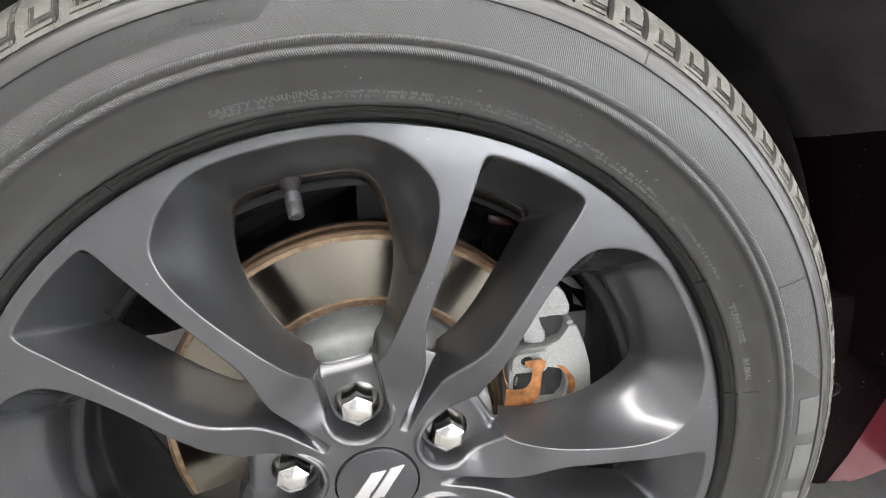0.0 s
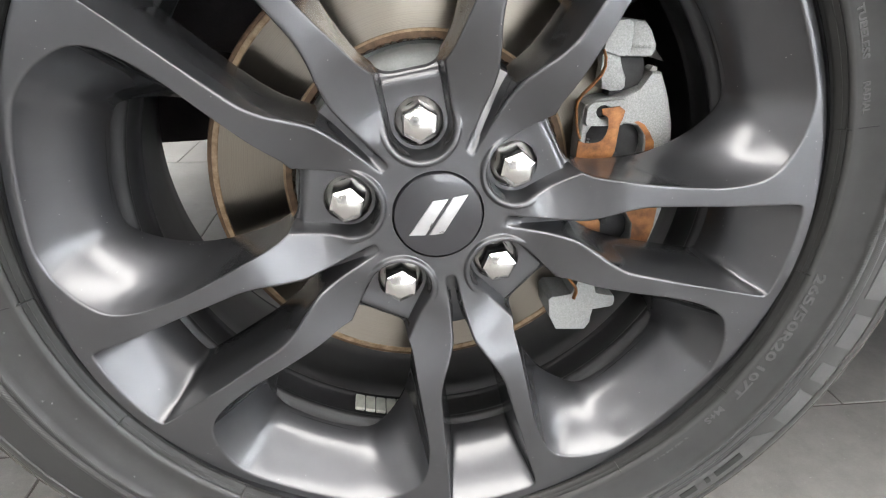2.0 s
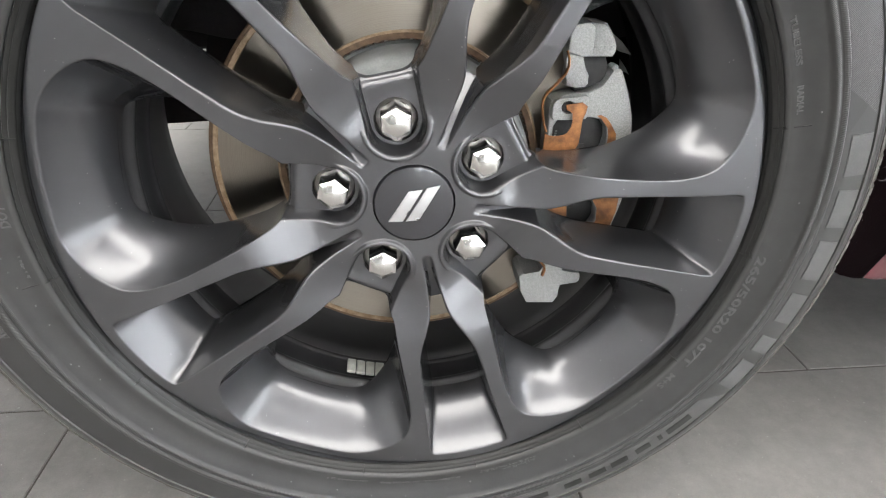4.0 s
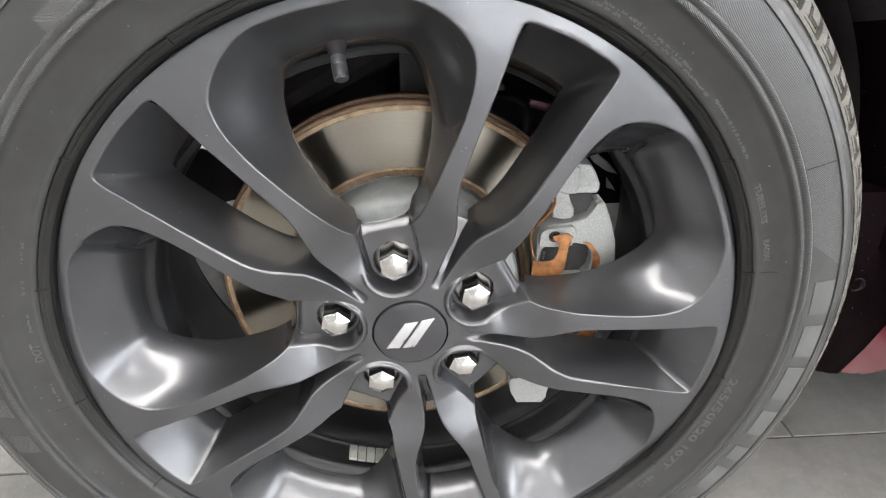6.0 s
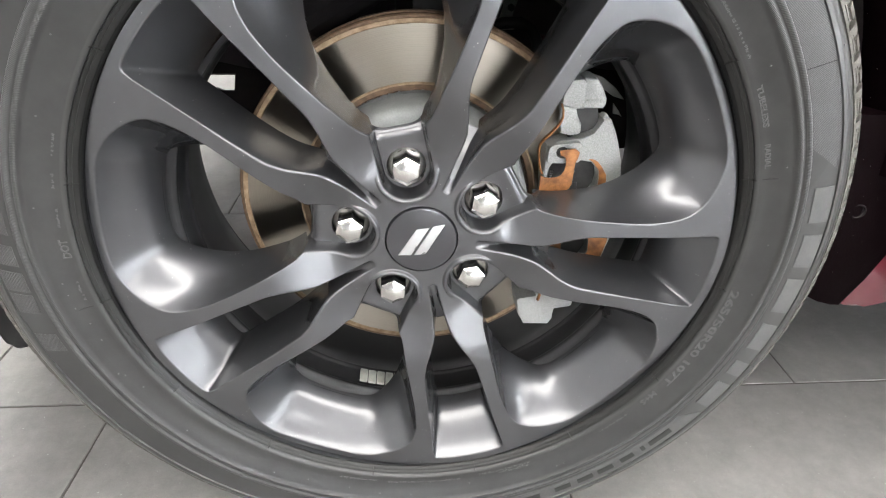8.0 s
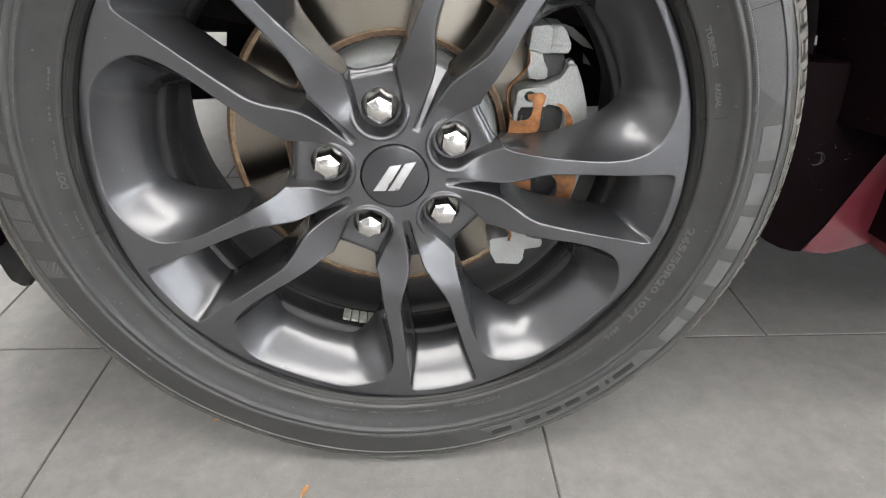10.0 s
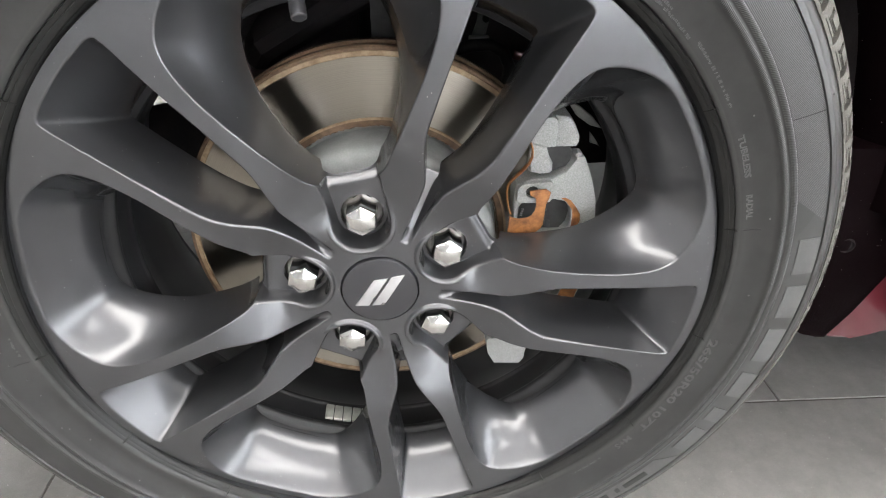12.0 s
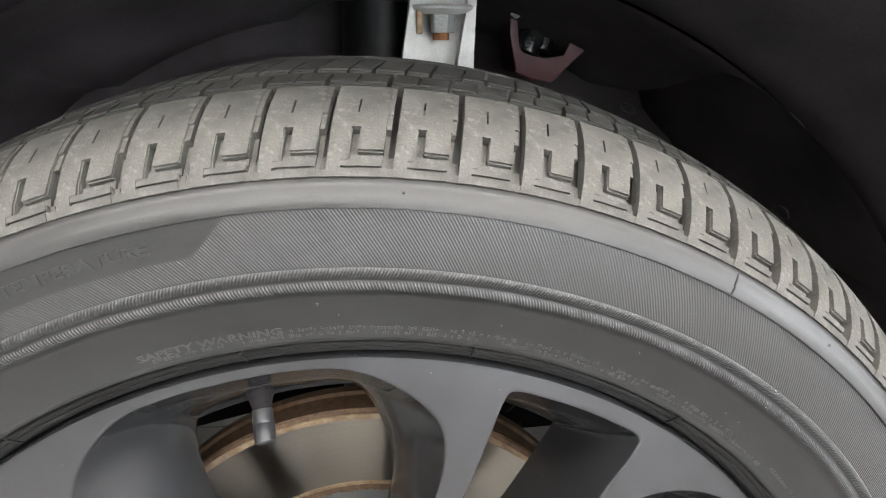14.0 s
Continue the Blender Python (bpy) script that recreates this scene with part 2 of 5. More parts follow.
def tyre_material(name, dark, light, rough, serrated):
    m, nt, b = material(name)
    r, a, y, obj = polar(nt)
    coarse = noise_node(nt, 9.0, 6.0, 0.6, obj)
    streak = noise_node(nt, 60.0, 4.0, 0.6, obj)
    tiny = noise_node(nt, 1400.0, 2.0, 0.5, obj)
    col = ramp(nt, coarse, [(0.3, dark), (0.7, light)])
    col = mix(nt, 0.25, col, ramp(nt, streak, [(0.3, (0.3, 0.3, 0.3)), (0.7, (0.7, 0.7, 0.68))]), "OVERLAY")
    if serrated:
        mottle = noise_node(nt, 30.0, 5.0, 0.65, obj)
        flank = maths(nt, "MULTIPLY", band(nt, r, 0.2860, 0.3110, 0.003), maths(nt, "MULTIPLY_ADD", mottle, 1.2, -0.2))
        col = mix(nt, maths(nt, "MULTIPLY", flank, 0.6), col, (0.042, 0.0418, 0.0412))
        col = mix(nt, maths(nt, "MULTIPLY", band(nt, r, 0.2836, 0.2866, 0.0006), 0.5), col, (0.040, 0.040, 0.039))
        dusty = maths(nt, "MULTIPLY", band(nt, r, 0.3115, 0.3455, 0.001), maths(nt, "MULTIPLY_ADD", coarse, 0.8, 0.25))
        col = mix(nt, maths(nt, "MULTIPLY", dusty, 0.7), col, (0.032, 0.0319, 0.0315))
        col = mix(nt, maths(nt, "MULTIPLY", band(nt, r, 0.3458, 0.3572, 0.001), maths(nt, "MULTIPLY_ADD", mottle, 0.9, 0.25)), col, (0.038, 0.0376, 0.036))
        col = mix(nt, maths(nt, "MULTIPLY", band(nt, r, 0.3572, 0.5, 0.001), 0.7), col, (0.030, 0.0295, 0.027))
        # panel behind the large marks, toned up for light on the lower right
        tilted = maths(nt, "MULTIPLY_ADD", r, -4.5, maths(nt, "ADD", a, 4.5 * 0.334))
        zone = band(nt, r, 0.3226, 0.3452)
        col = mix(nt, maths(nt, "MULTIPLY", maths(nt, "MULTIPLY", zone, band(nt, tilted, math.radians(-78), math.radians(13.2), 0.004)), 0.85), col, (0.032, 0.032, 0.0314))
    nt.links.new(maths(nt, "MULTIPLY_ADD", streak, 0.16, rough - 0.08), b.inputs["Roughness"])
    height = maths(nt, "MULTIPLY", tiny, 0.12)
    if serrated:
        # a herringbone ring, and slanted hatching on the outer field of the sidewall
        ring = maths(nt, "MAXIMUM", band(nt, r, 0.3118, 0.3158, 0.0003), band(nt, r, 0.3178, 0.3220, 0.0003))
        chev = maths(nt, "ABSOLUTE", maths(nt, "SUBTRACT", r, 0.3168))
        teeth = maths(nt, "SINE", maths(nt, "ADD", maths(nt, "MULTIPLY", a, 1500.0), maths(nt, "MULTIPLY", chev, 2000.0)))
        slanted = maths(nt, "MULTIPLY_ADD", r, 3.3, maths(nt, "SUBTRACT", a, 3.3 * 0.339))
        field = maths(nt, "MULTIPLY", band(nt, r, 0.3226, 0.3456), band(nt, slanted, math.radians(13.5), math.radians(97.6), 0.002))
        field = maths(nt, "MAXIMUM", field, maths(nt, "MULTIPLY", band(nt, r, 0.3226, 0.3318), band(nt, a, math.radians(96), math.radians(130), 0.002)))
        hatch = maths(nt, "SINE", maths(nt, "ADD", maths(nt, "MULTIPLY", a, 1500.0), maths(nt, "MULTIPLY", r, -3100.0)))
        col = mix(nt, maths(nt, "MULTIPLY", field, 0.7), col, (0.036, 0.0359, 0.0355))
        height = maths(nt, "ADD", height, maths(nt, "MULTIPLY", teeth, maths(nt, "MULTIPLY", ring, 0.30)))
        height = maths(nt, "ADD", height, maths(nt, "MULTIPLY", hatch, maths(nt, "MULTIPLY", field, 0.20)))
        lines = maths(nt, "ADD", maths(nt, "MULTIPLY", band(nt, teeth, 0.5, 2.0, 0.3), ring), maths(nt, "MULTIPLY", band(nt, hatch, 0.6, 2.0, 0.3), field))
        col = mix(nt, maths(nt, "MULTIPLY", lines, 0.22), col, (0.10, 0.10, 0.097))
    nt.links.new(col, b.inputs["Base Color"])
    bump(nt, b, height, 0.6, 0.0006)
    return m


M["tyre"] = tyre_material("tyre_rubber", (0.011, 0.011, 0.011), (0.017, 0.017, 0.017), 0.38, True)
M["letter"] = surface("letter_rubber", (0.058, 0.059, 0.059), (0.078, 0.079, 0.078), 0.58, 0, 60, 900, 0.0002)
# tyre rubber lightened, imitating highlights on the edges of raised print
M["print"] = surface("print_rubber", (0.044, 0.044, 0.044), (0.066, 0.066, 0.065), 0.40, 0, 90, 900, 0.0002)
M["faint"] = surface("faint_letter_rubber", (0.022, 0.022, 0.022), (0.030, 0.030, 0.030), 0.45, 0, 60, 900, 0.0002)
M["ribbed"] = surface("ribbed_rubber", (0.015, 0.015, 0.015), (0.022, 0.022, 0.022), 0.45, 0, 60, 900, 0.0002)
ribs_nt = M["ribbed"].node_tree
ribs_r, ribs_a, _, _ = polar(ribs_nt)
ribs = maths(ribs_nt, "SINE", maths(ribs_nt, "ADD", maths(ribs_nt, "MULTIPLY", ribs_a, 1400.0), maths(ribs_nt, "MULTIPLY", ribs_r, 2600.0)))
bump(ribs_nt, ribs_nt.nodes["Principled BSDF"], ribs, 0.8, 0.0005)
M["plain_tyre"] = tyre_material("tyre_bead_rubber", (0.008, 0.008, 0.0078), (0.014, 0.014, 0.0134), 0.38, False)


def tread_material(name, dark, light, dust):
    m, nt, b = material(name)
    r, a, y, obj = polar(nt)
    patch = noise_node(nt, 38.0, 6.0, 0.7, obj)
    scuff = noise_node(nt, 240.0, 4.0, 0.7, obj)
    tiny = noise_node(nt, 1300.0, 2.0, 0.5, obj)
    col = ramp(nt, patch, [(0.35, dark), (0.62, light)])
    col = mix(nt, ramp(nt, scuff, [(0.56, (0, 0, 0)), (0.72, (0.7, 0.7, 0.7))]), col, dust)
    col = mix(nt, 0.3, col, ramp(nt, tiny, [(0.35, (0.25, 0.25, 0.25)), (0.65, (0.75, 0.75, 0.75))]), "OVERLAY")
    nt.links.new(col, b.inputs["Base Color"])
    b.inputs["Roughness"].default_value = 0.75
    bump(nt, b, maths(nt, "ADD", tiny, scuff), 0.4, 0.0005)
    return m


M["plain_tyre"].node_tree.nodes["Principled BSDF"].inputs["Specular IOR Level"].default_value = 0.3
M["tread"] = tread_material("dusty_tread_rubber", (0.050, 0.0480, 0.0430), (0.094, 0.0905, 0.0815), (0.160, 0.155, 0.142))
M["clean_tread"] = tread_material("cleaner_tread_rubber", (0.020, 0.0192, 0.0178), (0.036, 0.0345, 0.0315), (0.07, 0.068, 0.062))


def disc_material():
    m, nt, b = material("turned_steel")
    r, a, y, obj = polar(nt)
    rings = node(nt, "ShaderNodeTexNoise", Scale=1.0, Detail=3.0)
    comb = nt.nodes.new("ShaderNodeCombineXYZ")
    nt.links.new(maths(nt, "MULTIPLY", r, 2200.0), comb.inputs[0])
    nt.links.new(comb.outputs[0], rings.inputs["Vector"])
    col = ramp(nt, rings.outputs["Fac"], [(0.3, (0.20, 0.184, 0.160)), (0.7, (0.31, 0.288, 0.252))])
    stain = noise_node(nt, 26.0, 5.0, 0.6, obj)
    col = mix(nt, maths(nt, "MULTIPLY", stain, 0.35), col, (0.20, 0.155, 0.11))
    nt.links.new(col, b.inputs["Base Color"])
    b.inputs["Metallic"].default_value = 1.0
    b.inputs["Roughness"].default_value = 0.32
    b.inputs["Anisotropic"].default_value = 0.9
    b.inputs["Anisotropic Rotation"].default_value = 0.25
    tan = nt.nodes.new("ShaderNodeTangent")
    tan.direction_type, tan.axis = "RADIAL", "Y"
    nt.links.new(tan.outputs[0], b.inputs["Tangent"])
    bump(nt, b, rings.outputs["Fac"], 0.3, 0.0002)
    return m


M["disc"] = disc_material()


def lamp_material(name, strength):
    m, nt, b = material(name)
    b.inputs["Base Color"].default_value = (0.9, 0.9, 0.9, 1)
    b.inputs["Emission Color"].default_value = (1.0, 0.972, 0.935, 1)
    b.inputs["Emission Strength"].default_value = strength
    return m


M["lit"] = lamp_material("lit_tube", LAMP)
M["lit_fill_panel"] = lamp_material("lit_fill_panel", 9.0)
M["lit_front"] = lamp_material("lit_front_panel", 26.0)
# Glow behind the added shopfronts, brightens the wheel from front and right
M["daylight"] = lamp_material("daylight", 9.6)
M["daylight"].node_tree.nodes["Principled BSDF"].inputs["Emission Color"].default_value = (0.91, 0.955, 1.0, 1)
M["glass"], _, glass_bsdf = material("window_glass")
glass_bsdf.inputs["Transmission Weight"].default_value = 1.0
glass_bsdf.inputs["Roughness"].default_value = 0.0
M["lit_broad"] = lamp_material("lit_broad_panel", 14.5)


# ---- building helpers ----
def finish(ob, bm, mat, angle=32):
    bmesh.ops.recalc_face_normals(bm, faces=bm.faces)
    me = bpy.data.meshes.new(ob)
    bm.to_mesh(me)
    bm.free()
    me.polygons.foreach_set("use_smooth", [True] * len(me.polygons))
    me.set_sharp_from_angle(angle=radians(angle))
    me.materials.append(M[mat])
    return me


def part(name, bm, mat, parent=None, label="", m=None, angle=32):
    """Links a bmesh as one mesh object, under a thing or a part."""
    ob = new(name, finish(name, bm, mat, angle))
    if parent is not None:
        ob.parent = parent
    if m is not None:
        ob.matrix_basis = m
    return tagged(ob, label)


def thing(name, label, category, m=None, group="", kind=""):
    ob = new(name)
    if m is not None:
        ob.matrix_basis = m
    return tagged(ob, label, category, group, kind)


def box(bm, lo, hi, bevel=0.0, seg=2, m=None):
    c = [(a + b) / 2 for a, b in zip(lo, hi)]
    s = [abs(b - a) for a, b in zip(lo, hi)]
    mat = Matrix.Translation(c) @ Matrix.Diagonal((*s, 1))
    r = bmesh.ops.create_cube(bm, size=1.0, matrix=(m @ mat) if m is not None else mat)
    if bevel:
        edges = list({e for v in r["verts"] for e in v.link_edges})
        bmesh.ops.bevel(bm, geom=edges, offset=bevel, segments=seg, profile=0.5, affect="EDGES")
    return bm


def lathe(bm, profile, n=96, a0=0.0, a1=360.0, close=False):
    """Turns (r, y) points about the y axis."""
    whole = abs(a1 - a0) > 359.9
    steps = n if whole else n + 1
    rings = []
    for i in range(steps):
        a = radians(a0 + (a1 - a0) * i / n)
        rings.append([bm.verts.new((r * math.cos(a), y, r * math.sin(a))) for r, y in profile])
    k = len(profile)
    for i in range(n):
        p, q = rings[i], rings[(i + 1) % steps]
        for j in range(k if close else k - 1):
            bm.faces.new((p[j], p[(j + 1) % k], q[(j + 1) % k], q[j]))
    if close and not whole:
        bm.faces.new(rings[0])
        bm.faces.new(rings[-1])
    return bm


def tube(bm, path, radius, n=8, flat=1.0):
    """A round bar along points."""
    path = [Vector(p) for p in path]
    rings = []
    for i, p in enumerate(path):
        d = (path[min(i + 1, len(path) - 1)] - path[max(i - 1, 0)]).normalized()
        u = d.cross(Vector((0, 1, 0.2))).normalized()
        w = d.cross(u)
        rings.append([bm.verts.new(p + radius * (math.cos(2 * PI * k / n) * u + flat * math.sin(2 * PI * k / n) * w)) for k in range(n)])
    for p, q in zip(rings, rings[1:]):
        for k in range(n):
            bm.faces.new((p[k], p[(k + 1) % n], q[(k + 1) % n], q[k]))
    bm.faces.new(rings[0])
    bm.faces.new(rings[-1])
    return bm


def plate(bm, outline, y0, y1, bevel=0.0):
    """An upright plate: outline (x, z), from y0 back to y1, its front edges rounded."""
    front = [bm.verts.new((x, y0, z)) for x, z in outline]
    back = [bm.verts.new((x, y1, z)) for x, z in outline]
    f = bm.faces.new(front)
    bm.faces.new(back)
    n = len(outline)
    for i in range(n):
        bm.faces.new((front[i], front[(i + 1) % n], back[(i + 1) % n], back[i]))
    if bevel:
        bmesh.ops.bevel(bm, geom=list(f.edges), offset=bevel, segments=2, profile=0.5, affect="EDGES")
    return bm


def spline(points, n):
    """A closed Catmull-Rom curve, n samples a span."""
    pts = [np.array(p, float) for p in points]
    out = []
    k = len(pts)
    for i in range(k):
        p0, p1, p2, p3 = pts[i - 1], pts[i], pts[(i + 1) % k], pts[(i + 2) % k]
        for j in range(n):
            t = j / n
            out.append(0.5 * (2 * p1 + (p2 - p0) * t + (2 * p0 - 5 * p1 + 4 * p2 - p3) * t * t + (3 * p1 - p0 - 3 * p2 + p3) * t ** 3))
    return np.array(out)


def curve1(x, stops):
    """A smooth curve through (x, y) stops."""
    xs = np.array([s[0] for s in stops])
    ys = np.array([s[1] for s in stops])
    d = np.gradient(ys, xs)
    x = np.clip(x, xs[0], xs[-1])
    i = np.clip(np.searchsorted(xs, x) - 1, 0, len(xs) - 2)
    h = xs[i + 1] - xs[i]
    t = (x - xs[i]) / h
    return (2 * t ** 3 - 3 * t ** 2 + 1) * ys[i] + (t ** 3 - 2 * t ** 2 + t) * h * d[i] + (3 * t ** 2 - 2 * t ** 3) * ys[i + 1] + (t ** 3 - t ** 2) * h * d[i + 1]


def smooth(x, lo, hi):
    t = np.clip((x - lo) / (hi - lo), 0, 1)
    return t * t * (3 - 2 * t)


WHEEL_AT = Matrix.Translation((0, 0, CZ))
wheel = thing("wheel", "dark grey ten-spoke alloy wheel with black tyre on a tiled floor", "car wheel", WHEEL_AT)

# ---- rim: face with windows, pocket walls ----
LUG_R = 0.0635
WIDE_TOP = [(0.2660, 0), (0.2662, 6), (0.2655, 11), (0.2590, 15.5), (0.2480, 19.6), (0.2350, 22.2), (0.2150, 23.2), (0.1900, 22.8), (0.1650, 21.3), (0.1400, 19.2), (0.1220, 17), (0.1080, 14.5), (0.0985, 9.5), (0.0965, 0)]
WIDE_LOW = [(0.2290, 0), (0.2288, 5.0), (0.2275, 10.4), (0.2185, 12.9), (0.2040, 15.0), (0.1900, 16.5), (0.1750, 17.6), (0.1600, 18), (0.1480, 17.8), (0.1350, 17.3), (0.1220, 16.2), (0.1100, 13.7), (0.1005, 9), (0.0985, 0)]
SLIM_TOP = [(0.2648, 0), (0.2646, 4), (0.2636, 7.6), (0.2570, 8.4), (0.2400, 8.6), (0.2150, 8.9), (0.1900, 9.5), (0.1650, 10.2), (0.1450, 10.6), (0.1300, 9.55), (0.1180, 7.65), (0.1100, 6.25), (0.1050, 5.45), (0.0990, 4.95), (0.0920, 4.75), (0.0840, 4.55), (0.0760, 4.60), (0.0680, 4.80), (0.0600, 5.20), (0.0530, 5.60), (0.0485, 4.70), (0.0470, 0)]
SLIM_LOW = [(0.2260, 0), (0.2260, 3.4), (0.2252, 5.8), (0.2210, 6.4), (0.2100, 6.6), (0.1950, 6.9), (0.1800, 7.2), (0.1620, 7.5), (0.1450, 7.5), (0.1300, 6.9), (0.1200, 5.6), (0.1130, 4.3), (0.1070, 3.2), (0.1010, 2.5), (0.0935, 2.0), (0.0855, 1.8), (0.0775, 1.7), (0.0695, 1.7), (0.0620, 1.8), (0.0565, 1.8), (0.0530, 1.3), (0.0522, 0)]
CREST = [(0.030, 0.0215), (0.042, 0.0215), (0.055, 0.0215), (0.070, 0.0208), (0.085, 0.0185), (0.100, 0.0148), (0.112, 0.0112), (0.125, 0.0080), (0.140, 0.0060), (0.190, 0.0050), (0.225, 0.0058), (0.250, 0.0071), (0.2640, 0.0082), (0.2725, 0.0092)]
HALF = [(0.030, 0.0050), (0.070, 0.0058), (0.085, 0.0068), (0.100, 0.0087), (0.112, 0.0125), (0.125, 0.0190), (0.140, 0.0255)]
GROOVE = [(0.030, 0.0228), (0.050, 0.0246), (0.075, 0.0330), (0.095, 0.0435), (0.112, 0.0520)]


def dish_distance(r, phi):
    """Distance from a lug's middle line, which runs outwards from the lug."""
    u = r * np.sin(np.radians(np.abs(phi)))
    w = r * np.cos(np.radians(phi))
    return np.where(w > LUG_R, u, np.hypot(w - LUG_R, u)), w, u


def face_depth(r, phi):
    """How deep the wheel's face lies at radius r, phi degrees from the nearest lug."""
    r = np.asarray(r, float)
    phi = np.asarray(phi, float)
    crest = curve1(r, CREST)
    half = curve1(r, HALF)
    d, w, u = dish_distance(r, phi)
    edge = np.maximum(r * math.radians(36) - half, 0.030)
    # facet that falls from the crest towards the dish, and the lip on the cap's side
    fall = np.clip((edge - u) / np.maximum(edge - 0.0225, 0.004), 0, 1)
    facet = crest + 0.0075 * fall * smooth(r, 0.060, 0.085) * (1 - 0.55 * smooth(r, 0.100, 0.140)) + 0.0015 * fall
    lip = crest + 0.0014 - 0.0036 * smooth(d, 0.0205, 0.0228) * (1 - smooth(d, 0.0258, 0.0274))
    side = smooth(w, LUG_R - 0.018, LUG_R + 0.004)
    rim_of_dish = lip + (facet - lip) * side
    floor_ = 0.0400 - 0.0012 * smooth(w, 0.0800, 0.0930) + 0.0050 * smooth(w, 0.0925, 0.0975)
    fade = smooth(r, 0.100, 0.128)
    dish = 1 - smooth(d, 0.0194, 0.0236)
    top = rim_of_dish + (floor_ - rim_of_dish) * dish * (1 - fade)
    return top


def mirrored(half):
    return half + [(r, -a) for r, a in half[-2:0:-1]]


def to_xz(r, a):
    return np.stack([r * np.cos(np.radians(a)), r * np.sin(np.radians(a))], -1)


def hole_depth(r, full):
    """Depth of a window's lower edge; towards the hub the slim ones end in a closed groove."""
    ends = np.maximum(curve1(r, GROOVE), 0.0232)
    return np.where(r < 0.096, ends, ends + (full - ends) * smooth(r, 0.1045, 0.1085))


def window_loops(k, top, low, offset, n=8):
    """Loops of one window, from the face to the hole: (x, y, z) rings."""
    a, b = spline(mirrored(top), n), spline(mirrored(low), n)
    mid = TH + 72 * k + offset
    rings = []
    span = np.maximum(np.hypot(b[:, 0] - a[:, 0], a[:, 0] * np.radians(b[:, 1] - a[:, 1])), 0.001)
    y0 = face_depth(a[:, 0], a[:, 1] if offset == 0 else 36 - np.abs(a[:, 1]))
    y1 = hole_depth(b[:, 0], 0.060)
    deep = np.maximum(y1 - y0, 0.0005)
    # a rounded edge first, then the flank
    for out, down, f, g in ((0, 0, 0, 0), (0.0006, 0.00015, 0.2, 0.05), (0.0012, 0.0006, 0.3, 0.10), (0.0017, 0.0013, 0.36, 0.16), (0.0020, 0.0022, 0.40, 0.24), (None, None, 0.42, 0.345), (None, None, 0.72, 0.670), (None, None, 1, 1)):
        if out is not None:
            f, g = np.minimum(out / span, f), np.minimum(down / deep, g)
        r, p = a[:, 0] + (b[:, 0] - a[:, 0]) * f, a[:, 1] + (b[:, 1] - a[:, 1]) * f
        y = y0 + (y1 - y0) * g
        xz = to_xz(r, mid + p)
        rings.append(np.stack([xz[:, 0], y, xz[:, 1]], -1))
    xz = to_xz(b[:, 0], mid + b[:, 1])
    rings.append(np.stack([xz[:, 0], hole_depth(b[:, 0], 0.0645), xz[:, 1]], -1))
    return rings


def inside(points, poly):
    x, z = points[:, 0], points[:, 1]
    res = np.zeros(len(points), bool)
    px, pz = poly[:, 0], poly[:, 1]
    qx, qz = np.roll(px, -1), np.roll(pz, -1)
    for ax, az, bx, bz in zip(px, pz, qx, qz):
        if az != bz:
            res ^= ((az > z) != (bz > z)) & (x < (bx - ax) * (z - az) / (bz - az) + ax)
    return res


def nearest(points, others):
    """Squared distance of each point to the nearest of the others."""
    others = np.array(others, np.float32)
    points = np.array(points, np.float32)
    out = []
    for s in range(0, len(points), 500):
        p = points[s:s + 500]
        out.append(np.min((p[:, None, 0] - others[None, :, 0]) ** 2 + (p[:, None, 1] - others[None, :, 1]) ** 2, 1))
    return np.concatenate(out)


